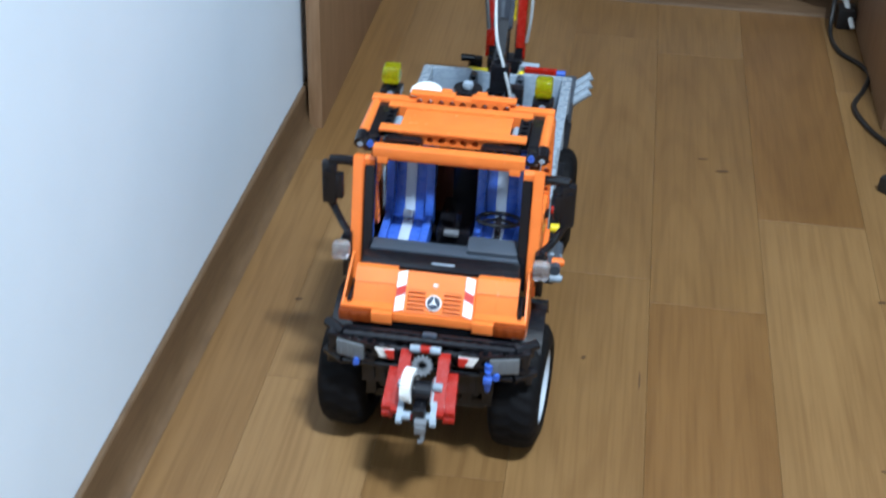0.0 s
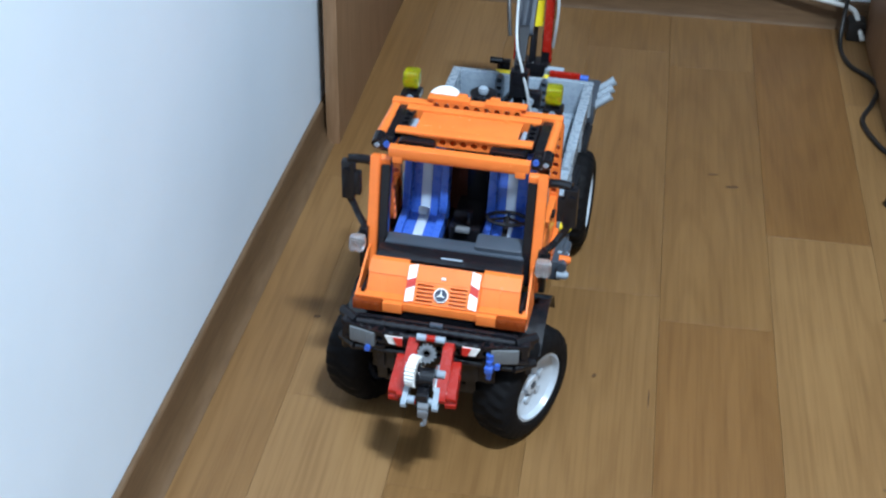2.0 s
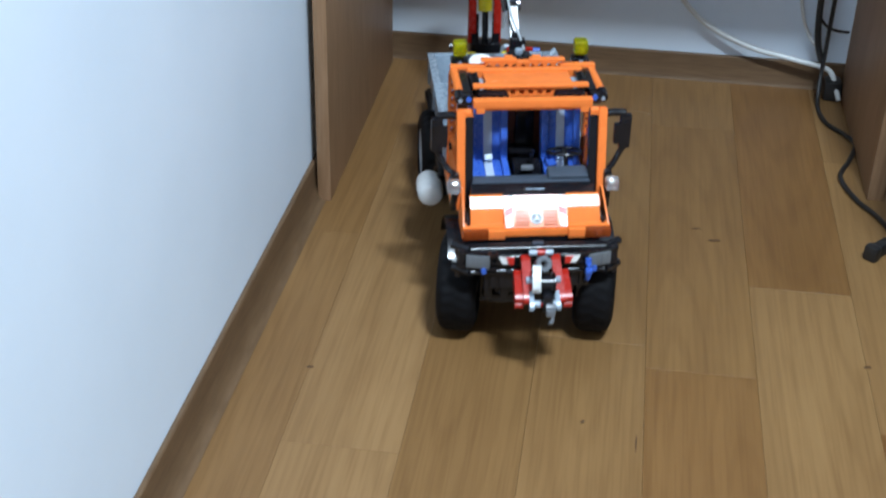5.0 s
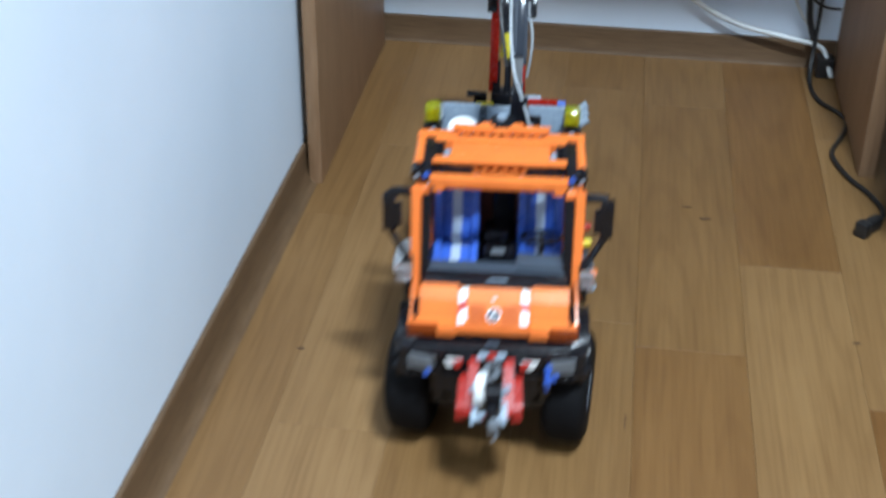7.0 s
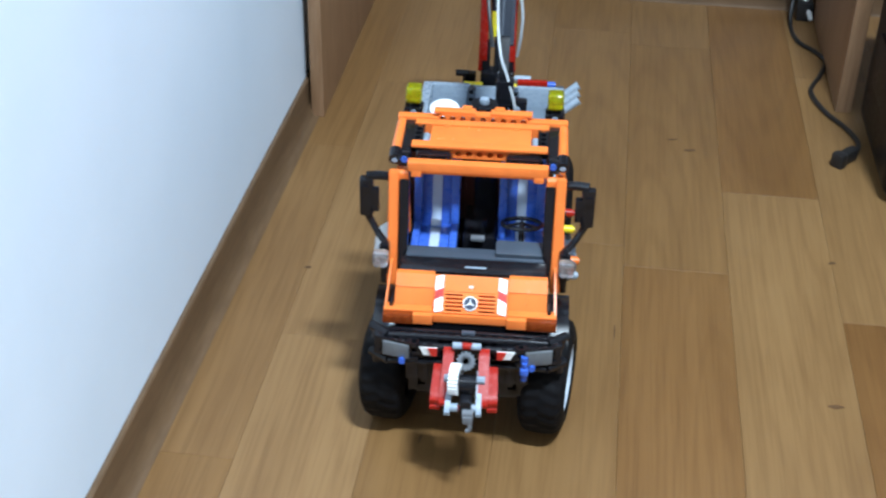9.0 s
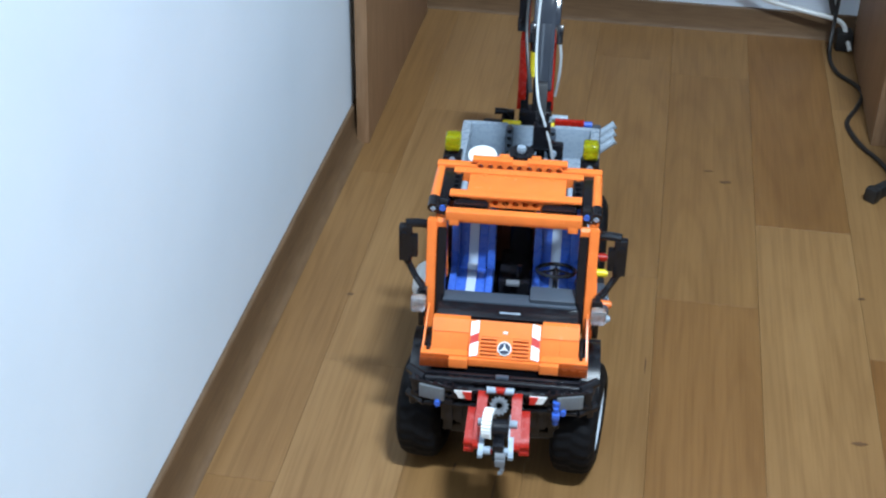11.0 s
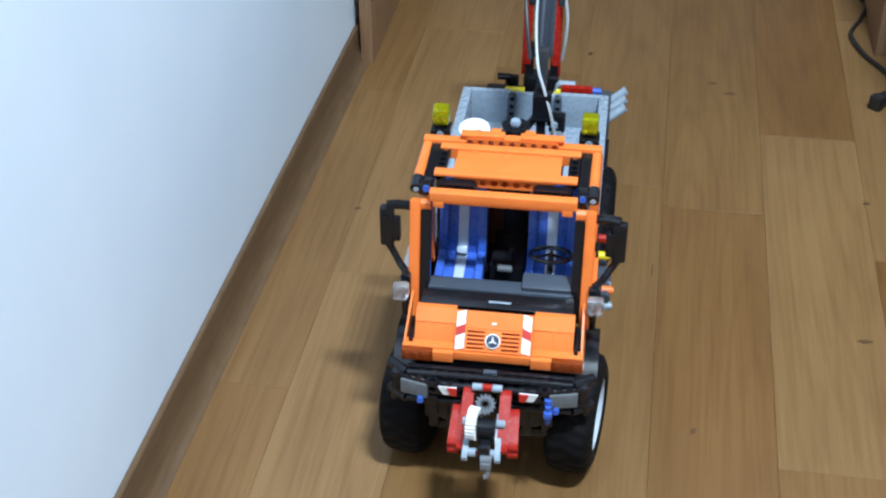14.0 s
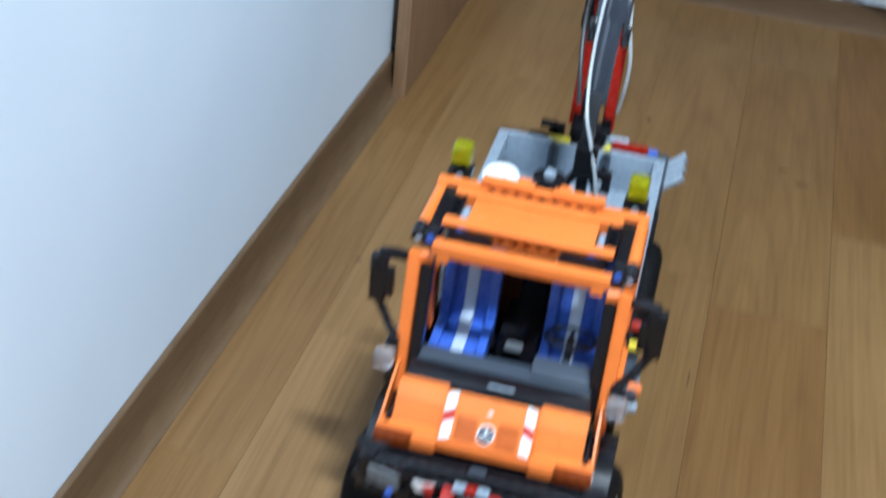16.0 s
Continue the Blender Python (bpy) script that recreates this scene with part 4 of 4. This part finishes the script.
# lever and yellow bushes at the tail
bm = bmesh.new()
cyl(bm, (-0.0300, 0.4190, 0.0860), (-0.0300, 0.4190, 0.1210), 0.0030, seg=10)
cyl(bm, (-0.0400, 0.4190, 0.1210), (-0.0270, 0.4190, 0.1210), 0.0034, seg=10)
box(bm, (-0.0235, 0.4180, 0.1185), (0.008, 0.008, 0.009), 0.001)
part("lever", bm, BLACK, truck)
for x0, x1, y, z, m_ in ((-0.030, -0.012, 0.398, 0.1185, YELLOW), (0.018, 0.031, 0.398, 0.1185, YELLOW), (0.020, 0.036, 0.402, 0.1260, GREY)):
    bm = bmesh.new()
    cyl(bm, (x0, y, z), (x1, y, z), 0.0034, seg=12)
    cyl(bm, (x0, y, z), (x0 * 0.6, y, 0.088), 0.0025, seg=8)
    part("bush", bm, m_, truck)
bm = bmesh.new()
box(bm, (0.038, 0.3960, 0.1235), (0.030, 0.006, 0.008), 0.001)
box(bm, (0.044, 0.3960, 0.1080), (0.006, 0.006, 0.028), 0.001)
part("tail_block", bm, RED, truck)
bm = bmesh.new()
cyl(bm, (0.053, 0.3960, 0.1235), (0.061, 0.3960, 0.1235), 0.0034, seg=12)
cyl(bm, (0.057, 0.3960, 0.1235), (0.057, 0.3960, 0.1050), 0.0026, seg=10)
part("tail_pin", bm, BLUE, truck, "blue pin")

# crane: black foot, red lifting arms with a yellow ram, grey folded boom with a dark claw
crane = new("crane")
crane.parent = truck
MAST, BOOM = Vector((0.0030, 0.068, -0.050)), Vector((0.0020, 0.018, -0.006))
BOOM_PIVOT = Vector((0.0095, 0.2440, 0.1960))
LEAN = Matrix.Translation(BOOM + BOOM_PIVOT) @ Matrix.Rotation(radians(-34), 4, "X") @ Matrix.Translation(-BOOM_PIVOT)
crane["label"] = "folded crane with red arms, yellow ram and dark grey boom"
bm = bmesh.new()
box(bm, (0.000, 0.3560, 0.1180), (0.046, 0.034, 0.060), 0.003)
cyl(bm, (0.000, 0.3560, 0.1480), (0.000, 0.3560, 0.1600), 0.0150, seg=24)
box(bm, (-0.001, 0.3560, 0.1660), (0.034, 0.020, 0.016), 0.002)
for s in (-1, 1):
    liftarm(bm, (s * 0.012 - 0.001, 0.3560, 0.1620), (s * 0.012 - 0.001, 0.3600, 0.2020), (1, 0, 0))
part("crane_foot", bm, BLACK, crane).location = MAST
for s in (-1, 1):
    bm = bmesh.new()
    liftarm(bm, (s * 0.0150 - 0.002, 0.3600, 0.1740), (s * 0.0120 - 0.003, 0.3840, 0.3420), (1, 0, 0))
    box(bm, (s * 0.0142 - 0.002, 0.3640, 0.2150), (0.0085, 0.0130, 0.0640), 0.0012, (-8, 0, 0))
    part("lifting_arm", bm, RED, crane).location = MAST
bm = bmesh.new()
cyl(bm, (-0.0015, 0.3540, 0.1720), (-0.0016, 0.3612, 0.2100), 0.0035, seg=12)
part("ram_rod", bm, BLACK, crane).location = MAST
bm = bmesh.new()
cyl(bm, (-0.0016, 0.3612, 0.2095), (-0.0018, 0.3660, 0.2350), 0.0080, seg=20)
part("ram", bm, YELLOW, crane, "yellow pneumatic ram").location = MAST
bm = bmesh.new()
cyl(bm, (-0.0018, 0.3660, 0.2350), (-0.0025, 0.3720, 0.2640), 0.0084, seg=16)
box(bm, (-0.0195, 0.3700, 0.2620), (0.010, 0.010, 0.014), 0.002)
box(bm, (0.0120, 0.3720, 0.2640), (0.010, 0.010, 0.012), 0.002)
cyl(bm, (-0.020, 0.384, 0.342), (0.016, 0.384, 0.342), 0.007, seg=12)
liftarm(bm, (-0.0195, 0.3700, 0.2660), (-0.0195, 0.3800, 0.3300), (1, 0, 0))
part("arm_joint", bm, BLACK, crane).location = MAST
bm = bmesh.new()
liftarm(bm, (0.000, 0.452, 0.288), (0.0125, 0.366, 0.318), (1, 0, 0))
liftarm(bm, (0.000, 0.452, 0.280), (0.0125, 0.366, 0.310), (1, 0, 0))
part("upper_boom", bm, DARKGREY, crane)
bm = bmesh.new()
for s in (-1, 1):
    liftarm(bm, (0.0093 + s * 0.0062, 0.2480, 0.2330), (0.0085 + s * 0.0062, 0.2620, 0.3640), (1, 0, 0), 0.0034)
box(bm, (0.0090, 0.2552, 0.2980), (0.0095, 0.0070, 0.1300), 0.001, (-6.1, 0, 0))
box(bm, (0.0088, 0.2580, 0.3080), (0.0250, 0.0110, 0.0360), 0.002, (-6.1, 0, 0))
boom_mesh = bm
bm = bmesh.new()
liftarm(bm, (0.0096, 0.2432, 0.1880), (0.0093, 0.2484, 0.2360), (1, 0, 0), 0.0090)
part("boom_tip", bm, BLACK, crane).matrix_local = LEAN
part("boom", boom_mesh, BOOMGREY, crane, "dark grey glossy boom folded down").matrix_local = LEAN
bm = bmesh.new()
for s in (-1, 1):
    box(bm, (0.0090 + s * 0.0125, 0.2480, 0.2850), (0.0060, 0.0080, 0.0100), 0.001)
    cyl(bm, (0.0090 + s * 0.0125, 0.2470, 0.2730), (0.0090 + s * 0.0125, 0.2480, 0.2830), 0.0030, seg=10)
part("boom_clip", bm, BLACK, crane).matrix_local = LEAN
bm = bmesh.new()
liftarm(bm, (0.0115, 0.2380, 0.1480), (0.0105, 0.2430, 0.2040), (1, 0, 0))
box(bm, (0.0115, 0.2380, 0.1900), (0.0160, 0.0120, 0.0240), 0.002)
for s in (-1, 1):
    tube(bm, [(0.0115 + s * 0.006, 0.238, 0.178), (0.0115 + s * 0.016, 0.236, 0.160), (0.0115 + s * 0.014, 0.235, 0.138), (0.0115 + s * 0.004, 0.235, 0.122)], 0.0035, 8, 4)
box(bm, (0.0250, 0.2380, 0.1750), (0.0140, 0.0100, 0.0160), 0.002)
part("claw", bm, BLACK, crane, "dark claw hanging in the bed").location = BOOM
bm = bmesh.new()
box(bm, (0.0250, 0.2360, 0.1660), (0.0100, 0.0060, 0.0080), 0.001)
cyl(bm, (0.0230, 0.2320, 0.1760), (0.0230, 0.2290, 0.1760), 0.0030, seg=10)
part("claw_valve", bm, GREY, crane).location = BOOM
for pts, r, m_ in (([(0.0250, 0.2310, 0.1600), (0.0200, 0.2300, 0.1850), (0.0125, 0.2370, 0.2070), (0.0065, 0.2480, 0.2200), (0.0025, 0.2680, 0.2400), (0.0010, 0.2900, 0.2630), (0.0015, 0.3150, 0.2880), (0.0040, 0.3350, 0.3060)], 0.0013, HOSE),
                   ([(0.0180, 0.3560, 0.1900), (0.0210, 0.3500, 0.2150), (0.0215, 0.3500, 0.2400), (0.0170, 0.3550, 0.2650), (0.0140, 0.3600, 0.2900)], 0.0015, HOSE),
                   ([(-0.0010, 0.2540, 0.2250), (-0.0060, 0.2720, 0.2500), (-0.0090, 0.2950, 0.2750), (-0.0080, 0.3300, 0.3050)], 0.0018, CABLE_B)):
    bm = bmesh.new()
    tube(bm, pts, r, 8, 5)
    part("hose", bm, m_, crane).location = MAST if pts[0][1] > 0.3 else BOOM

# tank on one flank, filler works on the other
bm = bmesh.new()
lathe(bm, [(-0.021, 0.0001), (-0.0205, 0.006), (-0.018, 0.0105), (-0.013, 0.0128), (0.013, 0.0128), (0.018, 0.0105), (0.0205, 0.006), (0.021, 0.0001)], seg=28)
lathe(bm, [(-0.0006, 0.0128), (-0.0006, 0.0133), (0.0006, 0.0133), (0.0006, 0.0128)], seg=28)
bmesh.ops.transform(bm, matrix=Matrix.Translation((-0.0805, 0.1750, 0.0705)) @ Matrix.Diagonal((1.0, 1.0, 1.0, 1)) @ Matrix.Rotation(radians(90), 4, "Z"), verts=bm.verts)
part("air_tank", bm, WHITE, truck, "white rounded air tank")
bm = bmesh.new()
box(bm, (-0.055, 0.190, 0.072), (0.038, 0.030, 0.016), 0.002)
part("tank_bracket", bm, BLACK, truck)
bm = bmesh.new()
box(bm, (0.0720, 0.1250, 0.0980), (0.0120, 0.0450, 0.0180), 0.002)
cyl(bm, (0.0780, 0.1000, 0.1040), (0.0780, 0.1350, 0.1040), 0.0040, seg=12)
part("side_unit", bm, DARKGREY, truck)
for c, m_ in (((0.0745, 0.1380, 0.1180), YELLOW), ((0.0765, 0.1180, 0.1040), GREY), ((0.0785, 0.1020, 0.0960), GREY), ((0.0790, 0.1090, 0.1060), ORANGE), ((0.0735, 0.1460, 0.1290), RED)):
    bm = bmesh.new()
    cyl(bm, (c[0] - 0.004, c[1], c[2]), (c[0] + 0.004, c[1], c[2]), 0.0036, seg=14)
    cyl(bm, (c[0] + 0.003, c[1], c[2]), (c[0] + 0.0055, c[1], c[2]), 0.0025, seg=12)
    part("side_bush", bm, m_, truck)

# ---- black equipment case beside the desk ----
case = tagged(new("equipment_case"), "black ribbed plastic case standing on the floor beside the desk", "case")
case.location = (0.797, 1.050, 0)
bm = bmesh.new()
box(bm, (0, 0, 0.172), (0.27, 0.20, 0.336), 0.020, None, 4)
part("shell", bm, BAGBLACK, case)
for x in (-0.066, 0.062):
    bm = bmesh.new()
    slab(bm, [(x - 0.050, 0.030), (x + 0.050, 0.030), (x + 0.050, 0.300), (x - 0.050, 0.300)], 0.006, 1, -0.105)
    bmesh.ops.bevel(bm, geom=list(bm.edges), offset=0.003, segments=2, affect="EDGES")
    part("front_panel", bm, BAGBLACK, case)
for z in (0.050, 0.082, 0.114, 0.146, 0.178, 0.210, 0.242, 0.274):
    for x in (-0.066, 0.062):
        bm = bmesh.new()
        box(bm, (x, -0.1060, z), (0.084, 0.010, 0.013), 0.004)
        part("front_rib", bm, BAGBLACK, case)
for z in (0.10, 0.22):
    bm = bmesh.new()
    box(bm, (-0.1352, -0.010, z), (0.006, 0.120, 0.060), 0.0025)
    part("side_rib", bm, BAGBLACK, case)
for x in (-0.085, 0.085):
    bm = bmesh.new()
    box(bm, (x, -0.01, 0.0035), (0.05, 0.10, 0.009), 0.002)
    part("foot", bm, BAGBLACK, case)

# ---- cables ----
def cable(name, pts, r, material, label):
    bm = bmesh.new()
    tube(bm, pts, r, 8, 8)
    return tagged(obj(name, bm, material), label, "cable")


lead = cable("power_lead", [(0.612, 1.440, 0.15), (0.611, 1.436, 0.06), (0.607, 1.405, 0.006), (0.612, 1.350, 0.0032), (0.632, 1.318, 0.0032), (0.641, 1.290, 0.0032), (0.630, 1.250, 0.0032), (0.615, 1.205, 0.0032),
                            (0.626, 1.155, 0.0032), (0.645, 1.118, 0.0032), (0.655, 1.085, 0.0032), (0.651, 1.060, 0.0045), (0.646, 1.050, 0.006)], 0.0028, CABLE_B, "black power lead snaking over the floor to its plug")
bm = bmesh.new()
rot = (0, 0, -42)
box(bm, (0.638, 1.041, 0.0085), (0.011, 0.026, 0.015), 0.003, rot)
box(bm, (0.628, 1.030, 0.0085), (0.015, 0.012, 0.017), 0.003, rot)
obj("plug", bm, CABLE_B, lead, "black plug end")
cable("white_cable", [(0.402, 1.452, 0.17), (0.420, 1.450, 0.122), (0.458, 1.448, 0.083), (0.515, 1.444, 0.057), (0.575, 1.440, 0.045), (0.618, 1.437, 0.036), (0.628, 1.425, 0.020), (0.634, 1.412, 0.006)], 0.0033, CABLE_W, "white cable drooping along the wall under the desk")
cable("white_cable", [(0.568, 1.454, 0.17), (0.576, 1.452, 0.11), (0.590, 1.449, 0.075), (0.607, 1.446, 0.056)], 0.0020, CABLE_W, "thin white cable hanging on the wall")
cable("black_cable", [(0.596, 1.448, 0.17), (0.597, 1.446, 0.11), (0.601, 1.444, 0.07), (0.609, 1.440, 0.045)], 0.0042, CABLE_B, "thick black cable hanging behind the desk")
cable("black_cable", [(0.596, 1.452, 0.105), (0.608, 1.451, 0.090), (0.622, 1.450, 0.084), (0.638, 1.450, 0.083)], 0.0018, CABLE_B, "thin black cable behind the desk")
bm = bmesh.new()
box(bm, (0.626, 1.432, 0.013), (0.022, 0.026, 0.026), 0.004)
tagged(obj("power_adapter", bm, CABLE_B), "small black power adapter on the floor against the wall", "adapter")

# ---- spots and knots printed in the floor ----
KNOT = plastic("dark_knot", (0.085, 0.040, 0.016), 0.46, 0.3)
for i, (x, y, a, b) in enumerate(((0.1009, 0.7505, 0.0030, 0.0022), (0.4694, 1.0410, 0.0058, 0.0028), (0.450, 1.063, 0.0042, 0.0018), (0.5806, 0.6140, 0.0062, 0.0026), (0.348, 0.712, 0.0016, 0.003), (0.4344, 0.4776, 0.0022, 0.0034), (0.6009, 0.8353, 0.0034, 0.0026), (0.3058, 1.1144, 0.0024, 0.0040), (0.2780, 0.5010, 0.0007, 0.0150), (0.2420, 0.5230, 0.0011, 0.0050), (0.3940, 0.6900, 0.0007, 0.0120))):
    bm = bmesh.new()
    pts = []
    for k in range(11):
        t = 6.2832 * k / 11
        q = 0.75 + 0.5 * random.random()
        pts.append((x + a * q * math.cos(t) + 0.3 * a * math.sin(t), y + b * q * math.sin(t)))
    slab(bm, pts, 0.0003, 2, 0.0)
    o = obj("floor_knot", bm, KNOT, floor_ob, "dark knot mark")

# ---- floor planks: one long strip after another, with staggered end joints ----
ENDS = {-1: 0.20, 0: 0.478, 1: 0.645, 2: 0.555, 3: 0.835, 4: 0.800, 5: 0.955, 6: 0.737, 7: 0.62, 8: 0.9}
LEN, PW = 0.51, 0.1
BROWNER = {(4, 0.290), (5, 0.955), (6, 0.227)}
meshes = {}


def plank(x0, y0, y1, tone=PLANK):
    g, h = 0.00011, 0.003
    key = (round(y1 - y0, 3), tone.name)
    if key not in meshes:
        bm = bmesh.new()
        L = y1 - y0
        lo = [bm.verts.new(v) for v in ((g, g, -h), (PW - g, g, -h), (PW - g, L - g, -h), (g, L - g, -h))]
        e = 0.00010
        mid = [bm.verts.new(v) for v in ((g, g, -e), (PW - g, g, -e), (PW - g, L - g, -e), (g, L - g, -e))]
        hi = [bm.verts.new(v) for v in ((g + e, g + e, 0), (PW - g - e, g + e, 0), (PW - g - e, L - g - e, 0), (g + e, L - g - e, 0))]
        for a, b in ((lo, mid), (mid, hi)):
            for k in range(4):
                bm.faces.new((a[k], a[(k + 1) % 4], b[(k + 1) % 4], b[k]))
        bm.faces.new(hi)
        me = bpy.data.meshes.new("plank")
        bm.to_mesh(me)
        bm.free()
        me.materials.append(tone)
        meshes[key] = me
    ob = new("plank", meshes[key])
    ob.location = (x0, y0, 0)
    ob.parent = floor_ob


for col in range(-1, 24):
    e = ENDS.get(col, 0.3 + 0.37 * ((col * 7) % 5) / 5)
    y = e - LEN * math.ceil((e + 2.0) / LEN)
    while y < BACK:
        a, b = max(y, -2.0), min(y + LEN, BACK)
        if b - a > 0.01:
            # first columns take the tone brightened as if by the wall beside them
            tone = PLANK_DARK if (col, round(a, 3)) in BROWNER else PLANK_WALL_LIT if col < 2 else PLANK
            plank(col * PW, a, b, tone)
        y += LEN


# ---- motion of the truck and its wheels ----
STEER = [(0.0, -4), (0.25, -14), (0.5, -25), (2.3, -25), (2.6, -22), (3.5, -19), (4.0, -20), (4.5, -14), (5.6, -8), (6.8, -6), (7.0, -7), (7.5, -8), (9.2, -8), (11.3, -7), (11.8, -3), (12.8, -3), (13.3, -6), (14.5, -8), (14.9, -13), (15.2, -13), (15.6, -9), (16.0, -8)]


def at(rows, t):
    ts = [r[0] for r in rows]
    return [float(np.interp(t, ts, [r[k] for r in rows])) for k in range(1, len(rows[0]))]


def motions():
    walk(truck, [(t, pose(x, y, 0, 0, 0, a)) for t, x, y, a in TRUCK_ROWS])
    times = [k / 10 for k in range(161)]
    gone, spin = 0.0, []
    last = None
    for t in times:
        x, y, a = at(TRUCK_ROWS, t)
        if last:
            gone += (x - last[0]) * math.sin(radians(-a)) + (y - last[1]) * math.cos(radians(a))
        last = (x, y)
        spin.append(-math.degrees(gone / TYRE_R))
    for h, x, y, front in WHEELS:
        rows = []
        for t, r in zip(times, spin):
            s = at(STEER, t)[0] if front else 0.0
            pin = math.copysign(0.040, x)
            rows.append((t, pose(pin, y, TYRE_R, 0, 0, s) @ pose(x - pin, 0, 0, r, 0, 0)))
        walk(h, rows)


motions()
